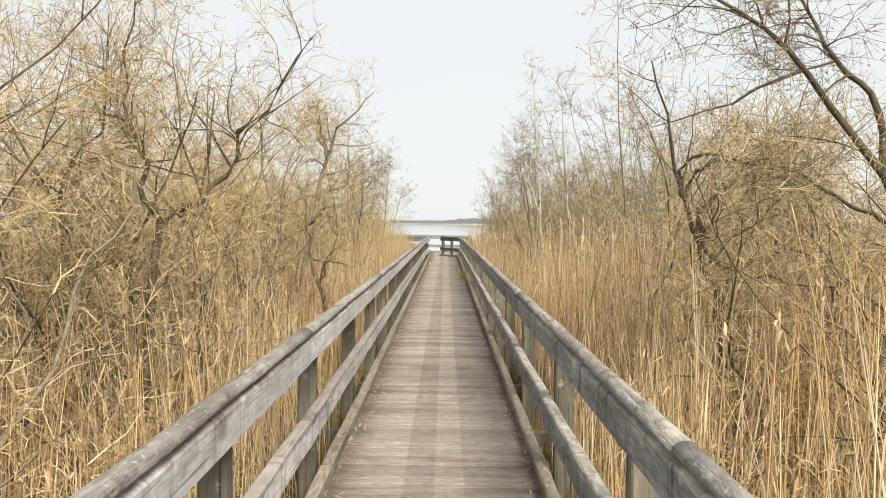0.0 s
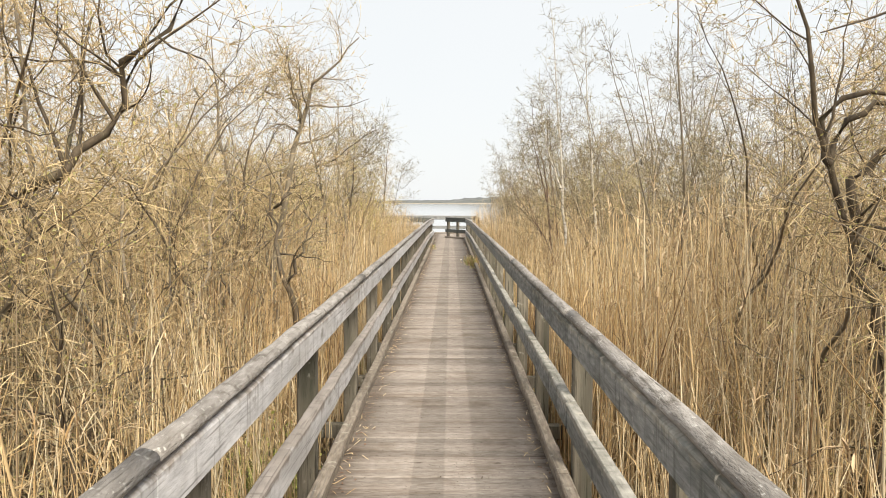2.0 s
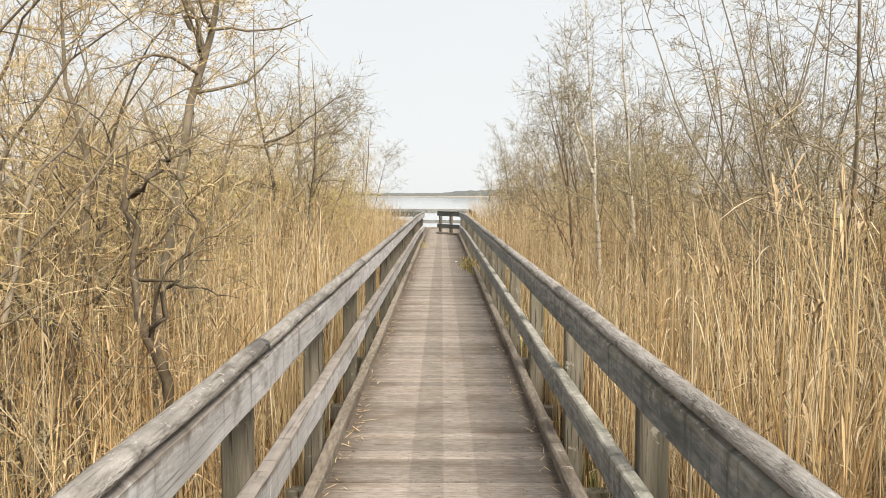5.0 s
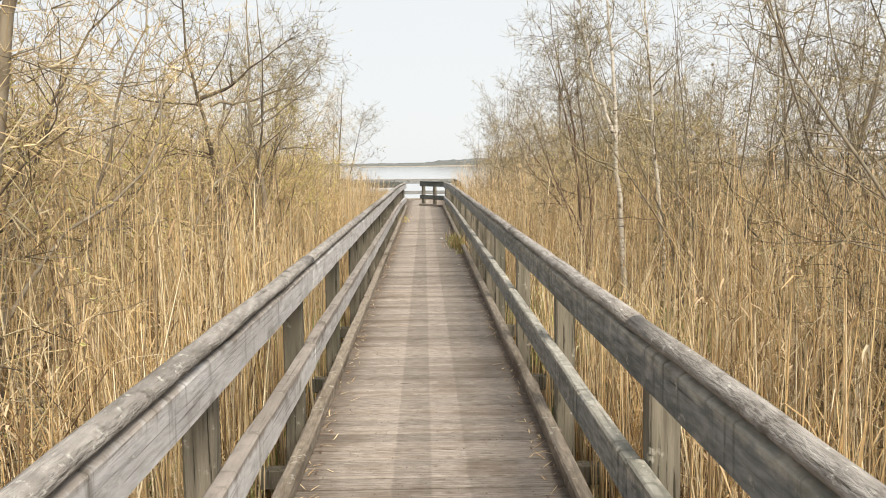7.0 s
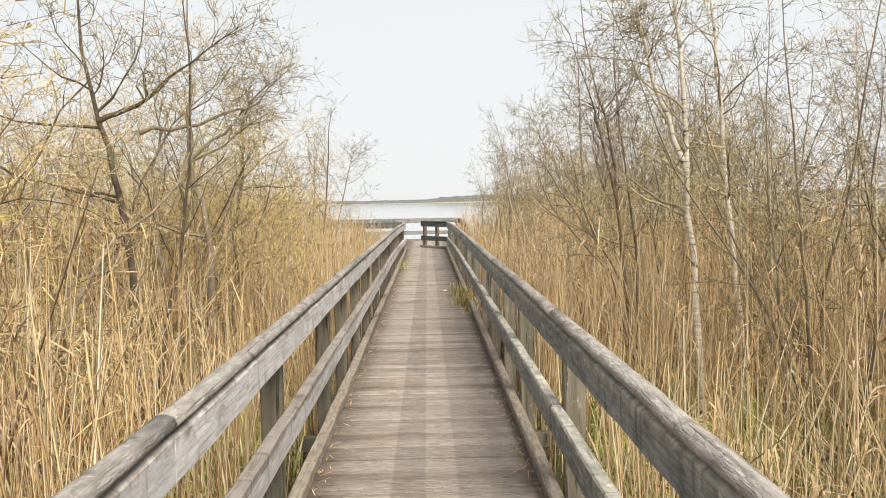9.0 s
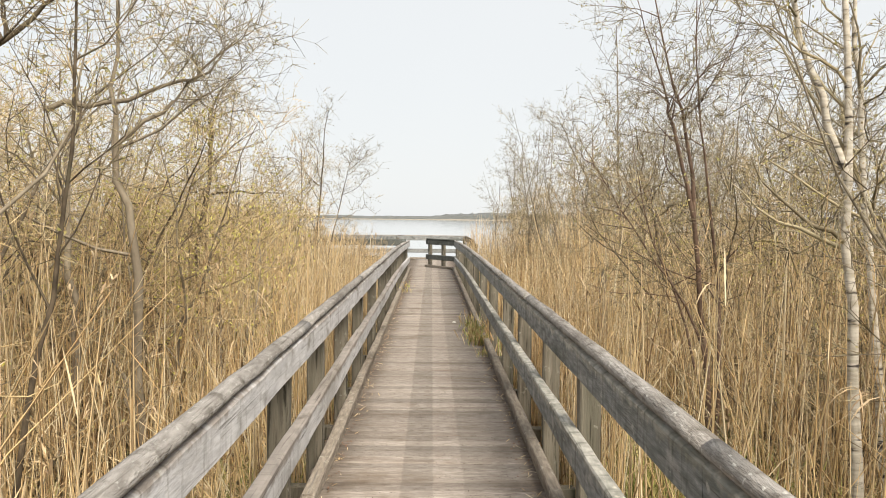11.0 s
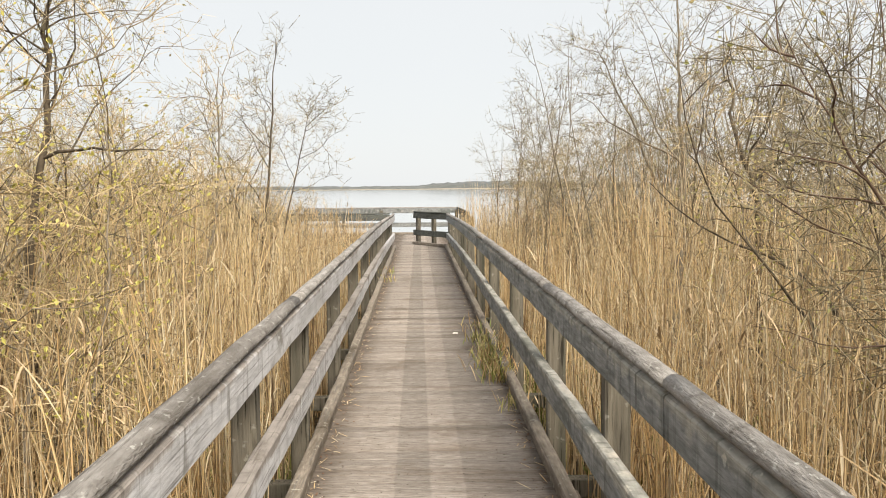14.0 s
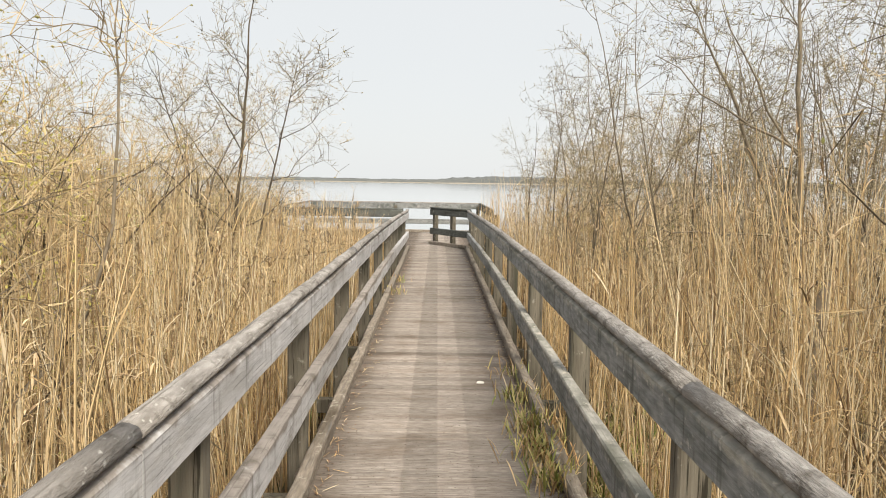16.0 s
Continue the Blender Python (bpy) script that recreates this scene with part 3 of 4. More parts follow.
# ---- trees and shrubs ----
class Wood:
    """Collects tapered tubes; each tube's points and four-cornered faces."""
    def __init__(self):
        self.verts, self.quads, self.count = [], [], 0

    def tube(self, pts, radii, sides):
        pts = np.asarray(pts, float)
        n = len(pts)
        d = np.gradient(pts, axis=0)
        d /= np.linalg.norm(d, axis=1, keepdims=True) + 1e-9
        ref = np.where(np.abs(d[:, 2:3]) > 0.8, np.array([[1.0, 0, 0]]), np.array([[0, 0, 1.0]]))
        u = np.cross(d, ref)
        u /= np.linalg.norm(u, axis=1, keepdims=True) + 1e-9
        v = np.cross(d, u)
        ang = np.arange(sides) * 2 * np.pi / sides
        ring = pts[:, None] + np.asarray(radii)[:, None, None] * (np.cos(ang)[None, :, None] * u[:, None] + np.sin(ang)[None, :, None] * v[:, None])
        self.verts.append(ring.reshape(-1, 3))
        i, j = np.meshgrid(np.arange(n - 1), np.arange(sides), indexing="ij")
        a, b = i * sides + j, i * sides + (j + 1) % sides
        self.quads.append(np.stack([a, b, b + sides, a + sides], -1).reshape(-1, 4) + self.count)
        self.count += n * sides

    def sliver(self, a, b, half, across):
        """One very thin shoot: a narrow tapered strip."""
        self.verts.append(np.array([a - across * half, a + across * half, b + across * half * 0.5, b - across * half * 0.5]))
        self.quads.append(np.array([[0, 1, 2, 3]]) + self.count)
        self.count += 4

    def strip(self, pts, half, across):
        """A thin twig as one bent tapered strip."""
        n = len(pts)
        w = (half * (1 - 0.6 * np.linspace(0, 1, n)))[:, None] * across[None]
        self.verts.append(np.stack([pts - w, pts + w], 1).reshape(-1, 3))
        i = np.arange(n - 1) * 2
        self.quads.append(np.stack([i, i + 1, i + 3, i + 2], -1) + self.count)
        self.count += 2 * n

    def mesh(self, name, mat):
        return mesh_quads(name, np.concatenate(self.verts), np.concatenate(self.quads), mat)


def grow(rng, start, heading, length, steps, wander, lift):
    """A crooked line of points from start: wander bends it by chance, lift turns it up or down."""
    p, d = np.array(start, float), np.array(heading, float)
    d /= np.linalg.norm(d)
    pts = [p.copy()]
    for _ in range(steps):
        d = d + rng.normal(0, wander, 3) + np.array([0, 0, lift])
        d /= np.linalg.norm(d)
        p = p + d * length / steps
        pts.append(p.copy())
    return np.array(pts)


def side_heading(rng, along, spread, up):
    a = rng.normal(0, 1, 3)
    a -= along * a.dot(along)
    a /= np.linalg.norm(a) + 1e-9
    h = along * math.cos(spread) + a * math.sin(spread)
    h[2] += up
    return h / np.linalg.norm(h)


def bare_tree(name, seed, stems, height, spread, stem_radius, limbs, twigs, fine, wander, bark, twig_mat, bud_mat, buds, label, category,
              base_spread=0.25, limb_length=0.42, twig_length=0.55, limb_from=0.25, droop=0.0, sides=7, lines=None, origin=(0.0, 0.0), crook=0.02):
    """A leafless tree or shrub: crooked stems, limbs, twigs, fine shoots and buds. Stands at the origin."""
    rng = np.random.default_rng(seed)
    wood, shoots, bud = Wood(), Wood(), Wood()
    bud_points, first = [], None
    clear = lambda pts: lines is None or abs(origin[0] + pts[:, 0]).min() > 0.88
    for s in range(len(lines) if lines else stems):
        a = rng.uniform(0, 2 * np.pi)
        lean = spread * rng.uniform(0.3, 1.0) if stems > 1 else spread * 0.4
        h = height * (rng.uniform(0.72, 1.05) if stems > 1 else 1.0)
        heading = (math.cos(a) * lean, math.sin(a) * lean, 1.0)
        base = (math.cos(a) * base_spread * rng.uniform(0.2, 1), math.sin(a) * base_spread * rng.uniform(0.2, 1), -0.25)
        n = 14
        stem = grow(rng, base, heading, h * 1.08, n, wander, 0.03)
        r0 = stem_radius * rng.uniform(0.7, 1.1)
        if lines:
            r0, knots = lines[s]
            knots = np.array([(x - origin[0], 0.0, z - GROUND) for x, z in knots])
            knots[:, 1] = np.cumsum(rng.normal(0, 0.08, len(knots)))
            knots[:, 1] *= 1.0 if crook > 0.015 else 0.4
            if s:
                knots[:, 1] -= knots[0, 1]
                close = int(np.argmin(np.hypot(first[:, 0] - knots[0, 0], first[:, 2] - knots[0, 2])))
                if math.hypot(first[close, 0] - knots[0, 0], first[close, 2] - knots[0, 2]) < 0.3:
                    knots[:, 1] += first[close, 1]
                    knots[0] = first[close]
            at = np.linspace(0, len(knots) - 1, n + 1)
            stem = np.stack([np.interp(at, np.arange(len(knots)), knots[:, c]) for c in range(3)], -1)
            stem[1:-1] = (stem[:-2] + 2 * stem[1:-1] + stem[2:]) / 4 + rng.normal(0, crook, (n - 1, 3))
            first = first if s else stem
            h = max(1.2, np.linalg.norm(np.diff(stem, axis=0), axis=1).sum())
        wood.tube(stem, r0 * (1 - 0.88 * np.linspace(0, 1, n + 1) ** 0.9), sides)
        for _ in range(limbs):
            f = rng.uniform(limb_from, 0.97)
            k = min(n - 1, int(f * n))
            along = stem[k + 1] - stem[k]
            along /= np.linalg.norm(along)
            start = stem[k] + (stem[k + 1] - stem[k]) * (f * n - k)
            ll = h * limb_length * (1.15 - f * 0.75) * rng.uniform(0.6, 1.15)
            limb = grow(rng, start, side_heading(rng, along, rng.uniform(0.6, 1.35), 0.10 - droop), ll, 6, wander * 1.5, 0.035 - droop)
            if not clear(limb):
                continue
            rl = max(0.005, r0 * (1 - 0.85 * f) * rng.uniform(0.35, 0.6))
            (shoots if bark is BIRCH else wood).tube(limb, rl * (1 - 0.8 * np.linspace(0, 1, 7)), 4 if lines else 3)
            for _ in range(twigs):
                g = rng.uniform(0.15, 1.0)
                kk = min(5, int(g * 6))
                al = limb[kk + 1] - limb[kk]
                al /= np.linalg.norm(al)
                tl = twig_length * rng.uniform(0.5, 1.3) * (1.1 - 0.4 * g)
                twig = grow(rng, limb[kk], side_heading(rng, al, rng.uniform(0.5, 1.35), 0.06 - droop), tl, 3, 0.42, 0.03 - droop * 1.5)
                if not clear(twig):
                    continue
                rt = max(0.0026, rl * 0.35 * (1 - 0.6 * g))
                if lines:
                    shoots.tube(twig, rt * (1 - 0.65 * np.linspace(0, 1, 4)), 3)
                else:
                    flat = np.cross(twig[3] - twig[0], rng.normal(0, 1, 3))
                    shoots.strip(twig, rt * 1.25, flat / (np.linalg.norm(flat) + 1e-9))
                for _ in range(fine):
                    q = rng.integers(1, 4)
                    al2 = twig[q] - twig[q - 1]
                    al2 /= np.linalg.norm(al2)
                    shoot = grow(rng, twig[q], side_heading(rng, al2, rng.uniform(0.4, 1.3), 0.05 - droop), tl * rng.uniform(0.15, 0.45), 1, 0.15, 0.03 - droop)
                    across = np.cross(shoot[1] - shoot[0], rng.normal(0, 1, 3))
                    shoots.sliver(shoot[0], shoot[1], max(rt * 0.7, 0.0022), across / (np.linalg.norm(across) + 1e-9))
                    bud_points.append((shoot[-1], shoot[-1] - shoot[-2]))
                    bud_points.append(((shoot[0] + shoot[1]) / 2, shoot[1] - shoot[0]))
    root = tagged(new(name), label, category, group=name.replace("_", " ") + "s in the marsh")
    piece("trunk", wood.mesh("trunk", bark), root)
    tagged(piece("crown", shoots.mesh("crown", twig_mat), root), kind="stuff")
    REACH[root] = np.concatenate(wood.verts + shoots.verts)[::5]
    if buds:
        chosen = rng.choice(len(bud_points), min(buds, len(bud_points)), replace=False)
        p = np.array([bud_points[k][0] for k in chosen])
        d = np.array([bud_points[k][1] for k in chosen])
        d = d / (np.linalg.norm(d, axis=1, keepdims=True) + 1e-9) + rng.normal(0, 0.5, d.shape) + np.array([0, 0, -3.0 * droop])
        d /= np.linalg.norm(d, axis=1, keepdims=True)
        size = rng.uniform(0.011, 0.028, (len(p), 1)) * (1.5 if bud_mat is SPROUT else 1.0)
        u = np.cross(d, rng.normal(0, 1, d.shape))
        u /= np.linalg.norm(u, axis=1, keepdims=True) + 1e-9
        v = np.cross(d, u)
        half = size * 0.26
        corners = np.stack([p, p + d * size * 0.5 + u * half, p + d * size, p + d * size * 0.5 - u * half,
                            p, p + d * size * 0.5 + v * half, p + d * size, p + d * size * 0.5 - v * half], 1)
        quads = (np.arange(len(p)) * 8)[:, None, None] + np.array([[0, 1, 2, 3], [4, 5, 6, 7]])[None]
        tagged(piece("foliage", mesh_quads("foliage", corners.reshape(-1, 3), quads.reshape(-1, 4), bud_mat), root, "small opening buds"), kind="stuff")
    return root


REACH = {}
KINDS = {}
for i in range(4):
    KINDS[f"shrub{i}"] = bare_tree("willow_shrub", 10 + i, 6, 4.4, 0.62, 0.031, 9, 8, 8, 0.19, PALE_BARK if i % 2 else BARK, TWIG, BUD, 1500,
                                   "bare tan willow shrub with many stems and opening buds", "shrub", base_spread=0.35)
for i in range(2):
    KINDS[f"leafing{i}"] = bare_tree("leafing_willow", 30 + i, 6, 4.0, 0.5, 0.026, 9, 8, 8, 0.15, PALE_BARK, TWIG, SPROUT, 3000,
                                     "willow shrub breaking into yellow-green leaf", "shrub", base_spread=0.35)
for i in range(3):
    KINDS[f"sapling{i}"] = bare_tree("sapling", 50 + i, 5, 5.2, 0.30, 0.024, 10, 7, 8, 0.07, BARK if i % 2 else PALE_BARK, GREY_TWIG, CATKIN, 1100,
                                     "slim grey upright sapling clump with fine bare twigs", "tree", base_spread=0.45, limb_length=0.27, twig_length=0.45)
for i in range(2):
    KINDS[f"birch{i}"] = bare_tree("birch_tree", 70 + i, 1, 6.2, 0.22, 0.050, 30, 8, 8, 0.05, BIRCH, GREY_TWIG, BUD, 500,
                                   "slim birch with white bark and bare grey twigs", "tree", base_spread=0.02, limb_length=0.30, twig_length=0.5, limb_from=0.32, sides=9)
KINDS["alder"] = bare_tree("alder_tree", 90, 1, 6.0, 0.25, 0.075, 26, 9, 8, 0.07, BARK, GREY_TWIG, CATKIN, 900,
                           "dark bare alder with hanging catkins", "tree", base_spread=0.02, limb_length=0.36, twig_length=0.6, droop=0.05, sides=9)
for i in range(3):
    KINDS[f"bramble{i}"] = bare_tree("low_brush", 120 + i, 9, 2.3, 0.8, 0.011, 3, 7, 7, 0.2, PALE_BARK if i else BARK, TWIG if i else GREY_TWIG, BUD, 350,
                                     "low tangled brown brush among the reeds", "shrub", base_spread=0.5, limb_length=0.4, twig_length=0.4, sides=4)
USED = set()


def intrusion(points, x, y, size, turn):
    """How many points of a tree would hang into the open lane above the walk."""
    c, k = math.cos(radians(turn)), math.sin(radians(turn))
    px = x + size * (points[:, 0] * c - points[:, 1] * k)
    pz = GROUND + size * points[:, 2]
    lane = np.where(pz < 1.4, 1.0, 0.9 if y < 30 else 1.3 if x < 0 else 0.9)
    return int((np.sign(x) * px < lane).sum())


def plant(kind, x, y, size=1.0, turn=0.0, lean_x=0.0, lean_y=0.0):
    """Stands a tree in the marsh, turned and if need be moved outward so that the lane stays open."""
    points = REACH[KINDS[kind]]
    for _ in range(12):
        best = min(range(0, 360, 20), key=lambda a: intrusion(points, x, y, size, turn + a))
        if intrusion(points, x, y, size, turn + best) <= len(points) * 0.006:
            break
        x += 0.12 if x > 0 else -0.12
    turn += best
    place = pose(x, y, GROUND, lean_x, lean_y, turn)
    if kind in USED:
        made = copy_thing(KINDS[kind], place)
        made.scale = (size, size, size)
        return made
    USED.add(kind)
    KINDS[kind].matrix_basis = place @ Matrix.Diagonal((size, size, size, 1))
    return KINDS[kind]


# trees that stand out along the walk, with the crooked stems that mark them: (radius, (x, z) along the stem)
def marked(kind, x, y, lines, seed, limbs=7, twigs=8, bark=BARK, twig_mat=GREY_TWIG, bud_mat=BUD, buds=500, droop=0.0, name="willow_tree", label="crooked dark willow with bare spreading limbs",
           limb_length=0.34, limb_from=0.3, twig_length=0.5):
    tree = bare_tree(name, seed, 1, 4.0, 0.3, 0.05, limbs, twigs, 9, 0.13, bark, twig_mat, bud_mat, buds, label, "tree", lines=lines, origin=(x, y), crook=0.022 if kind == "willow" else 0.008,
                     limb_length=limb_length, twig_length=twig_length, limb_from=limb_from, droop=droop, sides=8)
    tree.matrix_basis = pose(x, y, GROUND)
    return tree


marked("willow", -2.3, 7.0, [(0.045, [(-2.35, -0.6), (-2.3, 0.5), (-2.25, 1.1), (-2.25, 1.65), (-2.1, 1.7), (-1.9, 1.8), (-1.75, 1.9), (-1.7, 2.1), (-1.6, 2.35), (-1.4, 2.6), (-1.15, 2.9), (-1.05, 3.1)]),
                             (0.018, [(-1.85, -0.6), (-1.85, 0.35), (-1.85, 1.2), (-1.95, 1.55), (-2.1, 1.7)]),
                             (0.030, [(-2.25, 1.65), (-2.35, 1.85), (-2.25, 2.05), (-2.45, 2.4), (-2.45, 2.9), (-2.3, 3.6)]),
                             (0.035, [(-2.9, -0.6), (-2.8, 0.6), (-3.0, 1.3), (-2.95, 2.0), (-2.6, 2.3), (-2.6, 3.2)])], 101, limbs=16, twigs=10, buds=1200, twig_mat=TWIG)
marked("willow", 2.36, 7.6, [(0.046, [(2.40, -0.75), (2.40, -0.06), (2.46, 0.69), (2.35, 1.17), (2.24, 1.44), (2.08, 1.71), (1.98, 2.19), (1.82, 2.62), (1.71, 2.94)]),
                             (0.035, [(2.24, 1.44), (2.24, 1.81), (2.51, 1.97), (2.78, 2.19), (3.10, 2.35)]),
                             (0.022, [(2.08, 1.71), (1.98, 1.97), (2.19, 2.24), (2.40, 2.14), (2.67, 2.19), (3.05, 2.14), (3.15, 1.97)]),
                             (0.020, [(2.46, 0.85), (2.62, 1.28), (2.99, 1.44), (3.42, 1.28)]),
                             (0.022, [(2.08, 1.71), (2.17, 2.16), (2.55, 2.14), (3.05, 2.06), (3.29, 1.67), (3.68, 1.33)]),
                             (0.022, [(2.29, 1.43), (2.51, 1.23), (2.70, 1.14), (3.19, 1.14), (3.53, 0.95), (3.82, 0.80)]),
                             (0.018, [(2.40, 0.69), (2.55, 0.55), (3.05, 0.41), (3.31, 0.16)]),
                             (0.016, [(2.29, 1.33), (2.70, 1.58), (3.10, 2.03), (3.31, 2.56)])], 102, limbs=8, twigs=8, limb_from=0.35, twig_mat=TWIG, buds=900)
marked("alder", 3.4, 6.0, [(0.048, [(3.6, -0.6), (3.5, 0.85), (3.35, 1.4), (3.05, 2.1), (2.7, 2.45), (2.45, 2.8), (2.15, 3.05), (1.85, 3.2), (1.5, 3.3)]),
                           (0.034, [(3.2, 1.8), (3.05, 2.5), (2.75, 2.75), (2.5, 3.15), (2.2, 3.6)]),
                           (0.022, [(3.3, 1.5), (2.9, 1.75), (2.5, 2.0), (2.2, 1.9)])], 103, limbs=11, twigs=9, bud_mat=CATKIN, buds=900, droop=0.05, name="alder_tree", label="dark bare alder with hanging catkins")
marked("willow", -1.6, 11.5, [(0.042, [(-1.45, -0.6), (-1.5, 0.6), (-1.6, 0.85), (-1.7, 1.1), (-1.75, 1.55), (-1.8, 1.85)]), (0.024, [(-1.75, 1.5), (-1.6, 1.7), (-1.55, 1.8)]),
                              (0.02, [(-1.5, 0.85), (-1.45, 1.1), (-1.35, 1.4), (-1.5, 1.7)])], 104, limbs=3, twigs=5, buds=100)
marked("willow", -2.2, 13.1, [(0.05, [(-2.1, -0.6), (-2.05, 0.5), (-1.9, 1.7), (-1.7, 2.55), (-1.6, 2.9), (-1.3, 3.15), (-1.0, 3.45)]),
                              (0.045, [(-2.7, -0.6), (-2.65, 0.8), (-2.5, 1.7), (-2.6, 2.4), (-2.65, 3.45)]), (0.025, [(-1.7, 2.55), (-1.8, 2.9), (-1.85, 3.3)])], 105, limbs=13, twigs=9, buds=1100, twig_mat=TWIG, bark=PALE_BARK)
marked("birch", 2.1, 18.8, [(0.037, [(2.2, -0.6), (2.15, 0.1), (2.1, 0.85), (2.05, 1.4), (2.0, 1.85), (2.0, 2.3), (1.95, 2.8), (1.9, 3.3), (1.85, 4.2), (1.8, 5.0)]),
                            (0.024, [(2.0, 1.85), (1.85, 2.25), (1.7, 2.75), (1.65, 3.15), (1.6, 4.0)])], 106, limbs=15, twigs=7, bark=BIRCH, name="birch_tree", label="slim birch with white bark and bare grey twigs", limb_length=0.22)
marked("birch", 2.85, 20.0, [(0.040, [(3.0, -0.6), (2.95, 0.1), (2.85, 0.9), (2.8, 1.7), (2.75, 2.45), (2.7, 3.05), (2.65, 3.6), (2.6, 5.0)])], 107, limbs=20, twigs=7, bark=BIRCH, name="birch_tree",
       label="slim birch with white bark and bare grey twigs", limb_length=0.24)
marked("alder", -2.2, 18.5, [(0.042, [(-2.1, -0.6), (-2.1, 0.2), (-2.15, 0.95), (-2.15, 1.55), (-2.25, 1.85), (-2.3, 2.15), (-2.4, 2.6), (-2.45, 3.05), (-2.45, 4.0)]),
                             (0.022, [(-2.2, 2.15), (-2.0, 2.35), (-1.7, 2.6), (-1.25, 2.9)]), (0.02, [(-1.9, -0.6), (-1.85, 0.9), (-1.7, 1.6), (-1.65, 2.6), (-1.7, 3.4)])], 108, limbs=9, twigs=7,
       name="alder_tree", label="dark bare alder with upturned limbs", buds=700)
marked("alder", 2.1, 21.4, [(0.030, [(2.2, -0.6), (2.2, 0.25), (2.1, 0.85), (2.05, 1.6), (2.0, 2.25), (1.9, 2.65), (1.8, 2.9), (1.7, 3.8)]),
                            (0.022, [(2.35, -0.6), (2.3, 0.35), (2.25, 1.05), (2.2, 1.55), (2.1, 2.2), (2.05, 2.65), (2.0, 3.8)]), (0.02, [(2.0, 1.6), (1.9, 2.2), (1.8, 2.65), (1.55, 3.4)]),
                            (0.015, [(2.25, -0.4), (2.18, 0.6), (1.72, 1.29), (1.4, 1.75), (1.2, 2.1)]), (0.013, [(2.2, -0.3), (1.95, 0.9), (1.65, 1.6), (1.5, 2.4)])],
       109, limbs=10, twigs=7, name="alder_tree", label="dark red-brown alder with several upright stems", buds=600, bark=RED_BARK)
marked("willow", -2.3, 20.6, [(0.045, [(-2.05, -0.6), (-2.05, 0.5), (-2.0, 1.1), (-2.05, 1.5), (-2.15, 1.85), (-2.2, 2.2), (-2.2, 2.55), (-2.2, 2.9), (-2.2, 3.8)]),
                              (0.045, [(-2.6, -0.6), (-2.55, 0.45), (-2.5, 0.9), (-2.65, 1.5), (-2.7, 1.85), (-2.6, 2.3), (-2.6, 2.75)]),
                              (0.022, [(-2.05, 0.0), (-2.15, 0.35), (-2.3, 0.7), (-2.45, 0.85)]), (0.022, [(-2.7, 2.3), (-2.2, 2.35), (-1.75, 2.5), (-1.5, 2.7), (-1.25, 2.95)]),
                              (0.018, [(-2.2, 2.15), (-1.7, 2.4), (-1.5, 2.6), (-1.25, 2.85)])], 110, limbs=6, twigs=7, bark=PALE_BARK, bud_mat=CATKIN, buds=500, label="smooth grey willow with arching bare limbs")
marked("willow", -2.5, 24.4, [(0.035, [(-2.7, -0.6), (-2.6, 1.15), (-2.45, 2.25), (-2.45, 2.65), (-2.35, 2.95), (-2.05, 3.25)])], 111, limbs=14, twigs=8, buds=500, limb_length=0.4)
marked("alder", 2.9, 28.4, [(0.042, [(3.0, -0.6), (3.0, 0.3), (2.95, 1.2), (2.9, 2.0), (2.85, 2.8), (2.85, 3.35), (2.8, 4.6)]), (0.026, [(3.0, 1.1), (2.6, 1.65), (2.4, 2.2), (2.15, 2.7), (1.9, 3.2)])],
       112, limbs=12, twigs=7, name="alder_tree", label="dark bare alder with upturned limbs", buds=400, bark=PALE_BARK)
marked("willow", 2.9, 26.5, [(0.032, [(3.1, -0.6), (3.0, 1.15), (2.95, 1.65), (2.8, 1.9), (2.75, 2.2), (2.85, 2.45), (2.7, 2.6), (2.85, 2.8)]), (0.02, [(2.95, 1.6), (3.2, 1.8), (3.5, 1.75), (3.9, 2.0)])], 113, limbs=8, twigs=7, buds=300)
marked("sapling", -2.0, 30.0, [(0.03, [(-2.1, -0.6), (-2.1, 0.6), (-2.0, 1.25), (-1.95, 2.1), (-1.9, 2.9), (-1.85, 3.5)]), (0.016, [(-2.15, -0.5), (-2.2, 0.8), (-2.5, 1.75), (-2.7, 2.25), (-2.8, 2.8)]),
                               (0.016, [(-2.0, -0.5), (-1.8, 1.0), (-1.55, 2.1), (-1.4, 2.7)])], 114, limbs=12, twigs=9, buds=900, bud_mat=CATKIN, name="willow_shrub", label="slim dark willow shrub with opening buds",
       limb_length=0.3, twig_length=0.42, limb_from=0.12)

# the thickets behind the reeds on both sides
rng = random.Random(77)
taken = [(-2.3, 7.0), (2.36, 7.6), (3.5, 6.0), (-1.5, 11.5), (-2.1, 13.1), (-2.7, 13.1), (2.1, 18.8), (2.9, 20.0), (-2.1, 18.5), (2.2, 21.4), (-2.3, 20.6), (-2.6, 24.4), (3.0, 28.4), (3.0, 26.5), (-2.1, 30.0),
         # open ground before the trees that stand out
         (-1.9, 5.2), (-2.4, 4.6), (-2.1, 6.0), (-1.7, 4.4), (-2.8, 5.6), (-2.0, 9.5), (-1.8, 10.4), (-2.2, 8.5), (1.9, 16.5), (2.0, 17.4), (2.2, 15.6), (2.0, 20.2), (2.0, 5.6), (2.4, 5.0), (-2.2, 19.5), (-2.0, 17.6), (2.7, 17.6)]


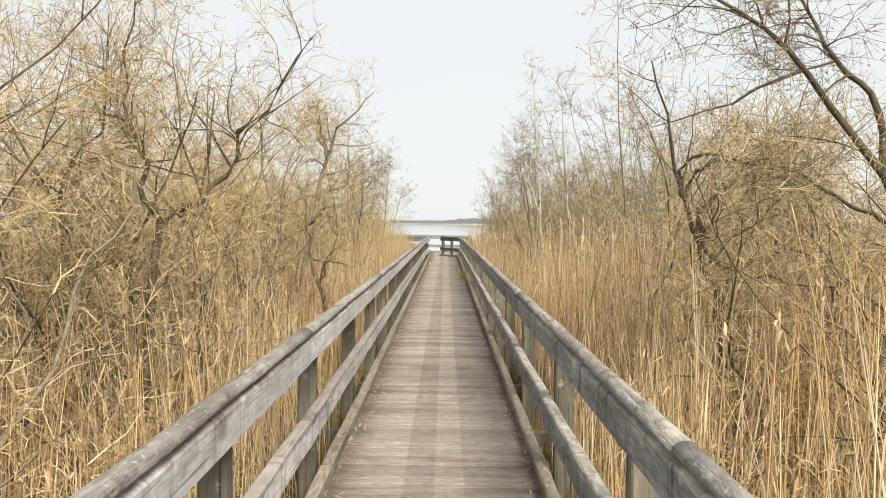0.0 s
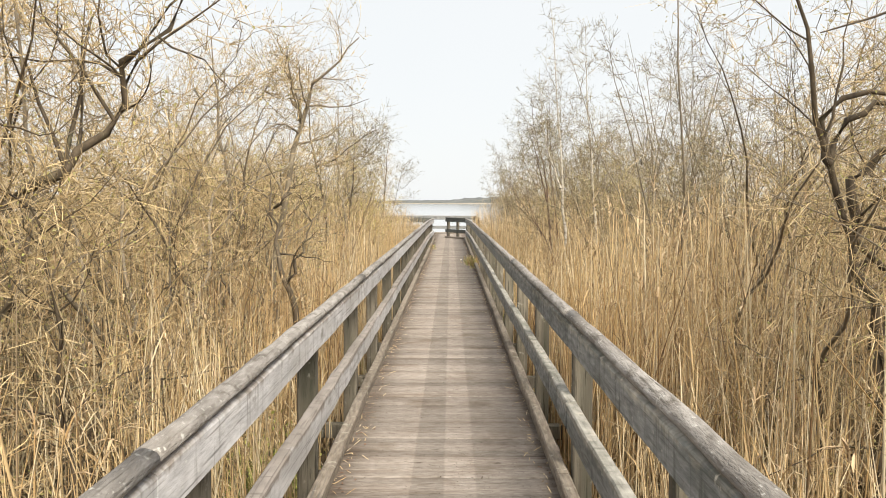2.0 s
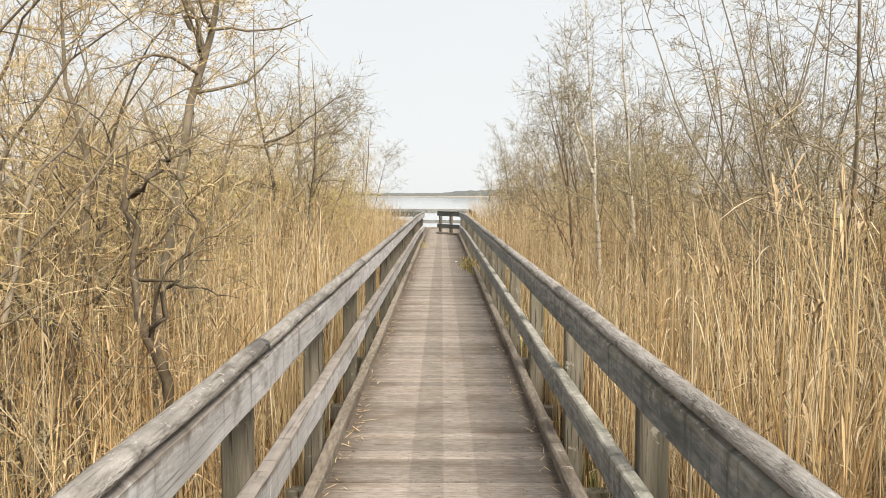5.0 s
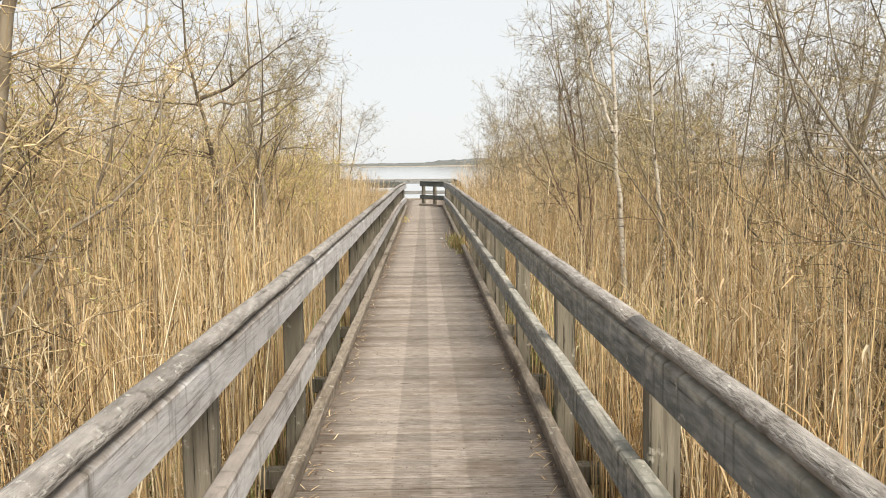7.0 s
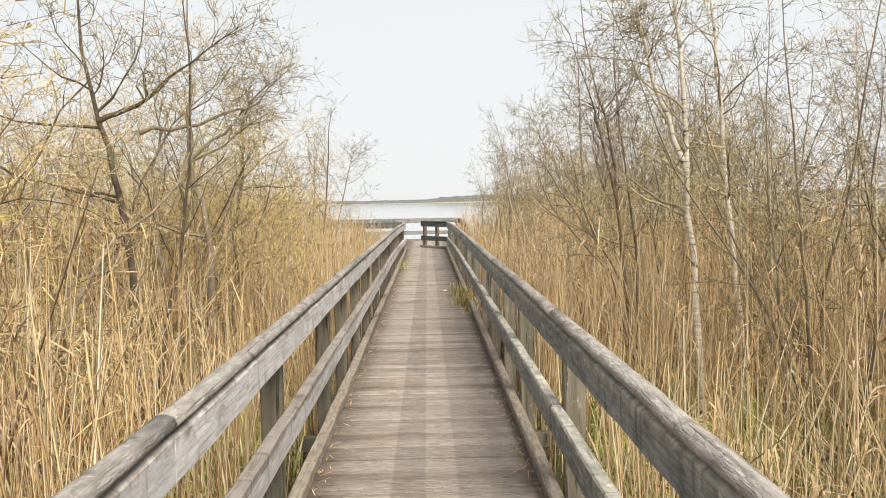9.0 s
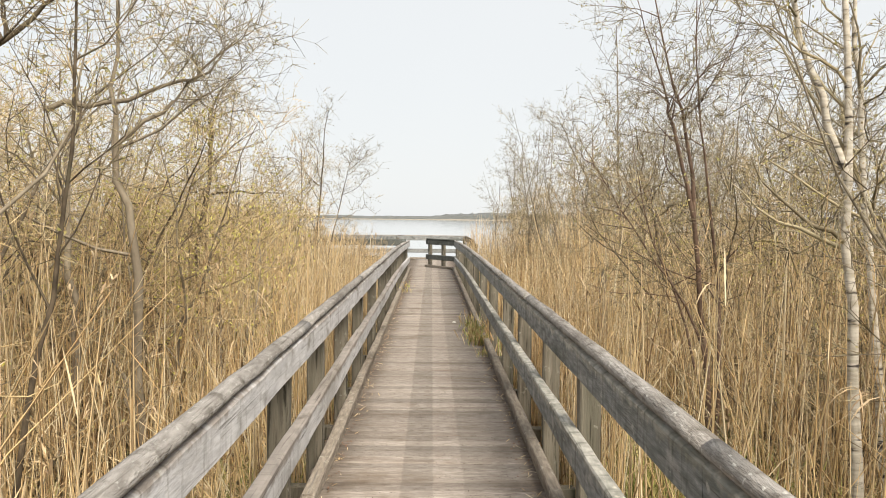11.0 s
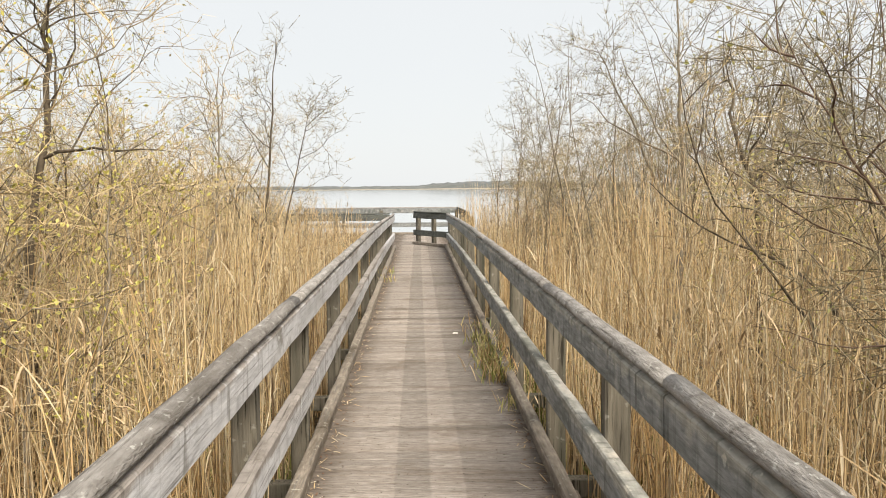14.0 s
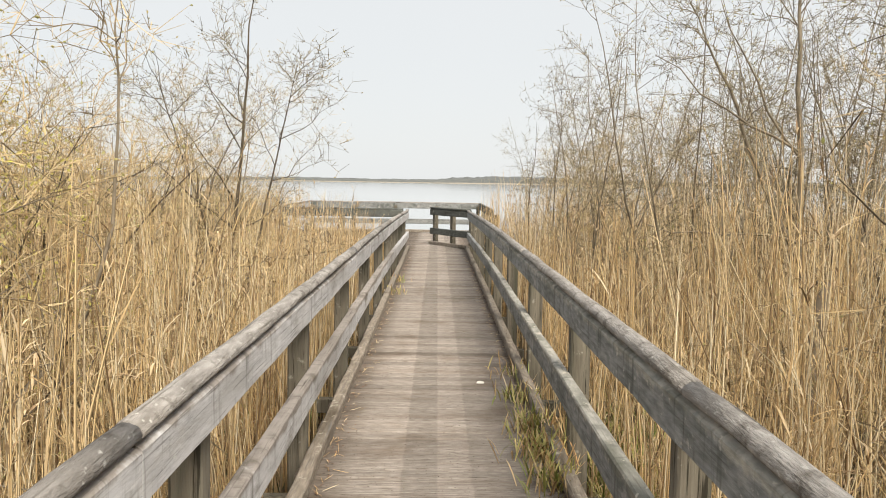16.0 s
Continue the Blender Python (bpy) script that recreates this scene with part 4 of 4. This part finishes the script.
def thicket(side, y0, y1, near, far, count, kinds, low, high):
    made = tries = 0
    while made < count and tries < 4000:
        tries += 1
        x, y = side * rng.uniform(near, far), rng.uniform(y0, y1)
        if any(math.hypot(x - a, y - b) < 0.75 for a, b in taken):
            continue
        taken.append((x, y))
        plant(rng.choice(kinds), x, y, rng.uniform(low, high), rng.uniform(0, 360), rng.uniform(-4, 4), rng.uniform(-4, 4) + side * 2)
        made += 1


SHRUBS = ["shrub0", "shrub1", "shrub2", "shrub3"]
SAPLINGS = ["sapling0", "sapling1", "sapling2"]
thicket(-1, 4.0, 15.0, 2.2, 4.2, 18, SHRUBS, 0.9, 1.12)
thicket(-1, 15.0, 27.0, 2.3, 4.8, 11, SHRUBS, 0.72, 0.92)
thicket(-1, 27.0, 40.0, 2.5, 6.0, 11, SHRUBS + ["sapling1"], 0.6, 0.82)
thicket(-1, 5.0, 30.0, 5.0, 8.5, 9, SHRUBS, 0.9, 1.1)
thicket(-1, 22.0, 39.0, 3.0, 8.5, 12, SHRUBS, 0.62, 0.82)
BRUSH = ["bramble0", "bramble1", "bramble2"]
thicket(-1, 2.5, 12.0, 1.9, 3.6, 16, BRUSH, 0.8, 1.2)
thicket(-1, 12.0, 24.0, 2.6, 4.5, 6, BRUSH, 0.8, 1.1)
thicket(-1, 2.5, 9.0, 2.2, 3.8, 8, ["bramble0", "shrub0", "shrub2"], 0.85, 1.05)
thicket(1, 3.0, 12.0, 2.6, 4.5, 6, BRUSH, 0.8, 1.1)
thicket(1, 12.5, 26.0, 2.2, 4.0, 10, BRUSH, 0.8, 1.15)
thicket(1, 4.0, 12.0, 2.7, 5.0, 12, SHRUBS, 0.76, 0.95)
thicket(1, 11.0, 26.0, 2.5, 5.2, 15, SAPLINGS + ["shrub0", "shrub2"], 0.7, 0.9)
thicket(1, 15.0, 30.0, 2.9, 5.5, 9, SAPLINGS + ["shrub3"], 0.8, 0.98)
thicket(1, 26.0, 40.0, 2.6, 6.5, 13, SAPLINGS + ["shrub1"], 0.66, 0.92)
thicket(1, 6.0, 34.0, 5.8, 9.0, 9, SAPLINGS + SHRUBS + ["birch1", "birch0", "alder"], 0.8, 0.95)
thicket(-1, 14.0, 23.0, 2.4, 4.6, 5, SHRUBS, 0.88, 1.02)
thicket(-1, 23.0, 34.0, 2.3, 5.0, 7, SHRUBS, 0.72, 0.9)
thicket(-1, 23.0, 34.0, 2.4, 4.0, 5, BRUSH, 0.8, 1.1)
thicket(1, 24.0, 34.0, 2.2, 4.0, 5, BRUSH, 0.8, 1.1)
thicket(1, 22.0, 34.0, 3.4, 6.5, 5, SAPLINGS, 0.8, 0.98)

for kind, x, y, size, turn in [("sapling0", 1.75, 32.0, 0.84, 15), ("sapling2", 1.9, 34.4, 0.86, 140), ("sapling1", 1.75, 36.6, 0.8, 250), ("sapling0", 2.3, 30.4, 0.9, 310), ("sapling2", 1.9, 39.0, 0.72, 70), ("shrub1", 2.1, 33.2, 0.8, 40), ("shrub3", 2.0, 35.6, 0.75, 90)]:
    plant(kind, x, y, size, turn)
for kind, x, y, size, turn in [("leafing0", -2.1, 22.4, 0.82, 0), ("leafing1", -3.3, 21.9, 0.9, 80), ("leafing1", -3.2, 26.6, 0.8, 200), ("leafing0", -4.0, 28.0, 0.85, 130), ("leafing0", -3.3, 17.9, 0.85, 300), ("leafing1", 3.4, 23.2, 0.8, 20)]:
    plant(kind, x, y, size, turn)
thicket(1, 12.5, 18.5, 3.0, 5.0, 4, SAPLINGS, 0.92, 1.06)
for kind in sorted(set(KINDS) - USED):
    plant(kind, 6.5, 12.0 + 2.0 * len(USED) % 14, 0.8)

# a snapped pale trunk among the reeds
stump_wood = Wood()
stump_wood.tube([(0, 0, -0.1), (0.01, 0, 0.6), (-0.01, 0.01, 1.15), (0.0, 0.0, 1.4), (0.015, 0, 1.5)], [0.06, 0.055, 0.05, 0.046, 0.008], 10)
stump = tagged(new("broken_trunk", stump_wood.mesh("broken_trunk", PALE_BARK)), "snapped pale birch trunk standing among reeds", "tree stump")
stump.matrix_basis = pose(2.25, 26.5, GROUND, 2, 3, 0)


# ---- reeds and grass ----
def stalks(name, count, seed, place, height, radius, lean, bent, mat, label, category, sides=3, plume=0.0):
    """A bed of thin tapered stalks in one mesh. place(u) gives x and y, height(x, y, r) the tallest reach."""
    r = np.random.default_rng(seed)
    x, y = place(r, count)
    h = height(x, y, r)
    n = len(x)
    rad = radius * np.where(r.random(n) < 0.18, r.uniform(1.3, 2.1, n), r.uniform(0.55, 1.2, n))
    az = r.uniform(0, 2 * np.pi, n)
    tip = np.abs(r.normal(0, lean, n))
    strong = r.random(n) < bent
    tip = np.where(strong, 0.2 + 1.0 * r.random(n) ** 1.8, tip)
    z0 = np.full(n, GROUND - 0.03)
    t = np.array([0.0, 0.55, 1.0])
    straight = np.where(strong, r.uniform(0.6, 1.1, n), 0.45)[:, None]
    off = tip[:, None] * h[:, None] * (straight * t[None] + (1 - straight) * t[None] ** 2)
    up = h[:, None] * t[None] * np.sqrt(np.clip(1 - (tip[:, None] * t[None] * 0.6) ** 2, 0.15, 1))
    centre = np.stack([x[:, None] + np.cos(az)[:, None] * off, y[:, None] + np.sin(az)[:, None] * off, z0[:, None] + up], -1)
    # stalks do not grow through the walk
    near = (centre[:, :, 0] * np.sign(x)[:, None]).min(1)
    keep = (near > 0.88) | (y > 42.5)
    centre, rad = centre[keep], rad[keep]
    n = len(centre)
    taper = np.array([1.0, 0.85, 0.3])
    ang = np.arange(sides) * 2 * np.pi / sides + 0.4
    ring = np.stack([np.cos(ang), np.sin(ang), np.zeros(sides)], -1)
    verts = centre[:, :, None, :] + (rad[:, None] * taper[None])[:, :, None, None] * ring[None, None]
    base = (np.arange(n) * 3 * sides)[:, None, None]
    i, j = np.meshgrid(np.arange(2), np.arange(sides), indexing="ij")
    a, b = (i * sides + j).ravel(), (i * sides + (j + 1) % sides).ravel()
    quads = base + np.stack([a, b, b + sides, a + sides], -1)[None]
    ob = new(name, mesh_quads(name, verts.reshape(-1, 3), quads.reshape(-1, 4), mat))
    return tagged(ob, label, category, kind="stuff"), centre


def blades(name, starts, headings, lengths, widths, sag, mat, label, category):
    """Long narrow bent leaves, folded along the middle, in one mesh."""
    n = len(starts)
    t = np.array([0.0, 0.35, 0.7, 1.0])
    hx = headings / (np.linalg.norm(headings, axis=1, keepdims=True) + 1e-9)
    line = starts[:, None] + hx[:, None] * (lengths[:, None] * t[None])[..., None]
    line[:, :, 2] -= (sag * lengths)[:, None] * (t ** 2)[None]
    across = np.cross(hx, np.array([[0, 0, 1.0]]))
    across /= np.linalg.norm(across, axis=1, keepdims=True) + 1e-9
    w = widths[:, None] * np.array([0.5, 1.0, 0.8, 0.05])[None]
    left = line + across[:, None] * w[..., None]
    right = line - across[:, None] * w[..., None]
    fold = line.copy()
    fold[:, :, 2] -= w * 0.5
    verts = np.stack([left, fold, right], 2).reshape(-1, 3)
    base = (np.arange(n) * 12)[:, None]
    q = []
    for i in range(3):
        for j in range(2):
            q.append([i * 3 + j, i * 3 + j + 1, i * 3 + j + 4, i * 3 + j + 3])
    quads = base[:, :, None] + np.array(q)[None]
    return tagged(new(name, mesh_quads(name, verts, quads.reshape(-1, 4), mat)), label, category, kind="stuff")


def patch(x, y):
    """A slow wave over the plan, from 0 to 1, for uneven beds."""
    return 0.5 + 0.25 * (np.sin(x * 1.3 + 0.7 * y) + np.sin(0.9 * y - 0.8 * x + 1.0)) * 0.9


CLEARINGS = [(1.2, 26.3, 0.75), (1.8, 17.8, 1.0), (-1.7, 18.6, 0.85), (1.6, 20.3, 0.5), (-1.2, 24.4, 0.45), (-1.2, 8.8, 0.35), (2.3, 5.4, 0.5), (2.3, 24.8, 0.5), (1.85, 20.9, 0.5), (-1.7, 20.2, 0.55), (-1.6, 16.2, 0.6)]


def bed(side, y0, y1, near, far):
    def place(r, count):
        x = side * (near + (far - near) * r.random(count) ** 1.5)
        y = r.uniform(y0, y1, count)
        clump = r.random(count) < 0.25 + 0.75 * patch(x * 1.7, y * 1.7)
        for cx, cy, reach in CLEARINGS:
            clump &= (np.hypot(x - cx, (y - cy) * 0.6) > reach) | (r.random(count) < 0.22)
        return x[clump], y[clump]
    return place


def reed_height(side):
    def height(x, y, r):
        base = np.where(y < 11, np.where(y < 7, 1.65, 1.9) if side < 0 else 2.25, 2.25)
        base = np.where(y > 34, 1.85 if side < 0 else 2.5, base)
        near = np.clip((np.abs(x) - 0.9) / 1.2, 0, 1)
        return base * (0.72 + 0.28 * near) * (0.68 + 0.38 * patch(x * 1.1, y * 0.9)) * r.uniform(0.42, 1.15, len(x))
    return height


REEDS = []
for side, seed, near_count in ((-1, 1, 25000), (1, 2, 27000)):
    for y0, y1, share in ((-1.0, 14.0, 0.38), (14.0, 28.0, 0.36), (28.0, 42.0, 0.26)):
        made = stalks("reed_bed", int(near_count * share), seed * 10 + int(y0), bed(side, y0, y1, 0.92, 6.5), reed_height(side), 0.0048, 0.14, 0.38, REED,
                      "dense bed of dry straw-coloured reeds beside the boardwalk", "reeds")
        REEDS.append(made[1])
# thicker stands close to the walk
for side, y0, y1, count, seed in ((-1, 17.0, 30.0, 5200, 71), (-1, 11.0, 17.0, 2200, 72), (1, 20.0, 30.0, 3600, 73), (1, 8.0, 16.0, 2400, 74)):
    REEDS.append(stalks("reed_bed", count, seed, bed(side, y0, y1, 0.95, 3.2), reed_height(side), 0.0048, 0.14, 0.34, REED, "dense bed of dry straw-coloured reeds beside the boardwalk", "reeds")[1])
# reeds further out close the view between the thickets
for side, seed in ((-1, 5), (1, 6)):
    stalks("reed_bed", 8000, seed, bed(side, -2.0, 44.0, 6.5, 18.0), lambda x, y, r: r.uniform(1.1, 2.2, len(x)), 0.009, 0.12, 0.05, REED, "far rows of dry straw-coloured reeds", "reeds")
    stalks("reed_bed", 3500, seed + 20, bed(side, 42.0, 47.0, 4.3, 30.0), lambda x, y, r: r.uniform(1.2, 1.9, len(x)), 0.009, 0.12, 0.05, REED,
           "reeds on the lake shore", "reeds")

# dry leaves on the reeds
r = np.random.default_rng(12)
for stalk in REEDS:
    pick = r.choice(len(stalk), int(len(stalk) * 1.15), replace=True)
    f = r.uniform(0.25, 0.95, len(pick))
    k = np.minimum((f * 2).astype(int), 1)
    g = (f * 2 - k)[:, None]
    p = stalk[pick, k] * (1 - g) + stalk[pick, k + 1] * g
    a = r.uniform(0, 2 * np.pi, len(pick))
    head = np.stack([np.cos(a), np.sin(a), r.uniform(0.3, 2.2, len(pick))], -1)
    ln = r.uniform(0.15, 0.42, len(pick))
    ok = (p[:, 0] + np.cos(a) * ln) * np.sign(p[:, 0]) > 0.86
    blades("reed_leaves", p[ok], head[ok], ln[ok], r.uniform(0.002, 0.0045, ok.sum()), r.uniform(0.1, 0.9, ok.sum()), REED_LEAF, "dry narrow reed leaves", "reeds")

# feathery heads that droop from the tips of some reeds
for stalk in REEDS:
    tips = stalk[r.random(len(stalk)) < 0.10]
    p = np.repeat(tips[:, 2], 7, 0)
    along = np.repeat(tips[:, 2] - tips[:, 1], 7, 0)
    along /= np.linalg.norm(along, axis=1, keepdims=True) + 1e-9
    p = p - along * r.uniform(0.0, 0.12, len(p))[:, None]
    head = along * 1.2 + r.normal(0, 0.45, p.shape)
    ok = np.abs(p[:, 0]) > 1.1
    blades("reed_plumes", p[ok], head[ok], r.uniform(0.06, 0.17, ok.sum()), r.uniform(0.003, 0.007, ok.sum()), r.uniform(0.2, 0.9, ok.sum()), PLUME, "brown feathery reed heads", "reeds")

# fallen straw low down and green grass in patches
for side, seed in ((-1, 31), (1, 32)):
    n = 4500
    q = np.random.default_rng(seed)
    p = np.stack([side * (0.95 + 4.5 * q.random(n) ** 1.6), q.uniform(-1, 42, n), GROUND + q.uniform(0.02, 0.55, n)], -1)
    a = q.uniform(0, 2 * np.pi, n)
    ln = q.uniform(0.3, 0.9, n)
    ok = (p[:, 0] + np.cos(a) * ln) * side > 0.9
    head = np.stack([np.cos(a), np.sin(a), q.uniform(-0.1, 0.7, n)], -1)
    blades("fallen_straw", p[ok], head[ok], ln[ok], q.uniform(0.003, 0.006, ok.sum()), q.uniform(0.1, 0.5, ok.sum()), REED_LEAF, "fallen broken straw under the reeds", "reeds")


def grass(x, y, spread, count, tall, seed, z=GROUND, mat=GRASS):
    q = np.random.default_rng(seed)
    p = np.stack([x + q.normal(0, spread, count), y + q.normal(0, spread * 1.3, count), np.full(count, z)], -1)
    if abs(x) > 0.8:
        p = p[np.abs(p[:, 0]) > 0.95]
    n = len(p)
    a = q.uniform(0, 2 * np.pi, n)
    ln = q.uniform(0.5, 1.0, n) * tall
    ok = ((p[:, 0] + np.cos(a) * ln * 0.5) * np.sign(x) > 0.88) | (abs(x) < 0.8)
    head = np.stack([np.cos(a) * 0.45, np.sin(a) * 0.45, np.ones(n)], -1)
    blades("grass_tuft", p[ok], head[ok], ln[ok], q.uniform(0.003, 0.007, ok.sum()), q.uniform(0.05, 0.6, ok.sum()), mat, "green and straw grass tuft in the marsh", "grass")


for i, (x, y, s, c, tall) in enumerate([(2.3, 5.2, 0.35, 500, 0.6), (1.8, 17.6, 0.5, 1400, 0.95), (2.6, 18.6, 0.6, 900, 0.8), (2.7, 16.0, 0.5, 600, 0.7), (1.9, 22.6, 0.4, 500, 0.7),
                                        (2.3, 24.8, 0.35, 450, 0.7), (1.15, 26.0, 0.3, 500, 0.6), (-1.2, 8.8, 0.25, 350, 0.6), (-1.3, 14.2, 0.35, 450, 0.65), (-1.25, 18.2, 0.4, 500, 0.7),
                                        (-1.2, 24.4, 0.3, 500, 0.6), (-1.6, 28.5, 0.4, 500, 0.8), (1.2, 13.0, 0.3, 350, 0.5), (-1.9, 16.6, 0.4, 700, 0.8), (-1.7, 18.7, 0.4, 600, 0.95), (1.6, 20.3, 0.4, 600, 0.9), (1.4, 24.0, 0.3, 500, 0.8), (1.25, 27.0, 0.3, 500, 0.8), (-1.15, 21.0, 0.3, 350, 0.6), (1.85, 20.9, 0.3, 700, 0.6)]):
    grass(x, y, s, c, tall, 200 + i)


def tussock(x, y, count, tall, seed):
    """A clump of long pale straw that arches out and lies over."""
    q = np.random.default_rng(seed)
    p = np.stack([x + q.normal(0, 0.10, count), y + q.normal(0, 0.14, count), np.full(count, GROUND)], -1)
    a = q.uniform(0, 2 * np.pi, count)
    ln = q.uniform(0.6, 1.2, count) * tall
    out = q.uniform(0.15, 0.7, count)
    ok = (p[:, 0] + np.cos(a) * out * ln) * np.sign(x) > 0.86
    head = np.stack([np.cos(a) * out, np.sin(a) * out, np.ones(count)], -1)
    blades("straw_tussock", p[ok], head[ok], ln[ok], q.uniform(0.002, 0.0045, ok.sum()), q.uniform(0.2, 1.0, ok.sum()), REED_LEAF, "tussock of pale straw that lies over", "grass")


for i, (x, y, count, tall) in enumerate([(-1.75, 20.1, 380, 0.9), (-1.3, 19.5, 220, 0.8), (1.2, 20.6, 320, 0.8), (1.15, 22.0, 260, 0.75), (1.2, 26.4, 360, 0.8), (-1.15, 24.7, 260, 0.75), (1.9, 17.3, 320, 1.0), (1.25, 14.6, 260, 0.8),
                                         (-1.2, 14.6, 260, 0.8), (-1.3, 4.6, 260, 0.8), (1.3, 5.2, 260, 0.8), (-1.3, 11.4, 260, 0.9), (1.3, 10.4, 260, 0.9), (-1.15, 27.2, 260, 0.7)]):
    tussock(x, y, count, tall, 400 + i)
# tufts that push up along the kerb, on the deck's edge
for i, (x, y, c, tall) in enumerate([(0.60, 25.6, 110, 0.26), (0.60, 26.1, 120, 0.28), (0.61, 26.6, 120, 0.27), (0.60, 27.4, 80, 0.24), (0.62, 28.3, 40, 0.2), (0.62, 24.7, 30, 0.16), (-0.62, 33.5, 40, 0.2), (-0.62, 35.0, 40, 0.2)]):
    grass(x, y, 0.07, c * 2 // 3, tall, 300 + i, 0.0)
    grass(x, y, 0.09, c // 2, tall * 1.1, 330 + i, 0.0, REED_LEAF)

# straw bits and crumbled leaves blown against the kerbs
q = np.random.default_rng(9)


def kerb_litter(name, n, length, width, mat, label):
    sd = np.where(q.random(n) < 0.5, -1, 1)
    p = np.stack([sd * (0.635 - np.abs(q.normal(0, 0.05, n))), q.uniform(-1, 40, n), np.full(n, 0.007)], -1)
    head = np.stack([q.normal(0, 0.6, n), q.choice([-1, 1], n) * 1.0, q.uniform(0, 0.12, n)], -1)
    blades(name, p, head, q.uniform(*length, n), q.uniform(*width, n), np.zeros(n), mat, label, "litter")


kerb_litter("straw_litter", 1100, (0.03, 0.15), (0.0015, 0.0035), REED, "bits of dry straw lying along the kerbs")
kerb_litter("leaf_litter", 1800, (0.012, 0.04), (0.002, 0.006), LITTER, "crumbled brown leaves lying along the kerbs")


# low leafing brambles
def leafy_bush(x, y, height, width, seed):
    g = np.random.default_rng(seed)
    canes = Wood()
    points, ways = [], []
    for _ in range(16):
        a = g.uniform(0, 2 * np.pi)
        cane = grow(g, (g.normal(0, 0.08), g.normal(0, 0.08), -0.1), (math.cos(a) * width, math.sin(a) * width, 1.0), height * g.uniform(0.7, 1.2), 7, 0.16, -0.05)
        canes.tube(cane, 0.006 * (1 - 0.7 * np.linspace(0, 1, 8)), 4)
        for k in range(2, 8):
            for _ in range(4):
                points.append(cane[k] + g.normal(0, 0.04, 3))
                ways.append(g.normal(0, 1, 3) + np.array([0, 0, 0.5]))
    root = tagged(new("bramble_bush"), "low bramble with young yellow-green leaves among reeds", "bush", group="brambles in the marsh")
    piece("canes", canes.mesh("canes", BARK), root)
    p, d = np.array(points), np.array(ways)
    d /= np.linalg.norm(d, axis=1, keepdims=True)
    u = np.cross(d, g.normal(0, 1, d.shape))
    u /= np.linalg.norm(u, axis=1, keepdims=True) + 1e-9
    up = np.cross(u, d) * 0.25
    size = g.uniform(0.025, 0.05, (len(p), 1))
    corners = np.stack([p, p + d * size * 0.35 + (u + up) * size * 0.3, p + d * size, p + d * size * 0.35,
                        p + d * size * 0.35 - (u - up) * size * 0.3], 1)
    quads = (np.arange(len(p)) * 5)[:, None, None] + np.array([[0, 1, 2, 3], [0, 3, 2, 4]])[None]
    tagged(piece("foliage", mesh_quads("foliage", corners.reshape(-1, 3), quads.reshape(-1, 4), LEAF), root, "young yellow-green leaves"), kind="stuff")
    root.matrix_basis = pose(x, y, GROUND)


for x, y, height, width, seed in [(-1.95, 16.9, 1.15, 0.45, 1), (-2.4, 17.3, 1.0, 0.5, 2), (-1.35, 18.3, 0.75, 0.4, 3), (1.75, 24.4, 0.7, 0.4, 4), (-1.25, 9.0, 0.6, 0.35, 5)]:
    leafy_bush(x, y, height, width, seed)

# one pale scrap on the planks
scrap = tagged(new("scrap", mesh_from("scrap", [(-0.03, -0.02, 0), (0.025, -0.024, 0), (0.034, 0.012, 0), (-0.01, 0.03, 0), (-0.025, -0.012, 0.012), (0.02, -0.015, 0.014), (0.026, 0.008, 0.01), (-0.008, 0.02, 0.011)],
                                     [(3, 2, 1, 0), (4, 5, 6, 7), (0, 1, 5, 4), (1, 2, 6, 5), (2, 3, 7, 6), (3, 0, 4, 7)], PALE)), "small crumpled white scrap on the deck planks", "litter")
scrap.matrix_basis = pose(0.333, 28.0, 0.004)
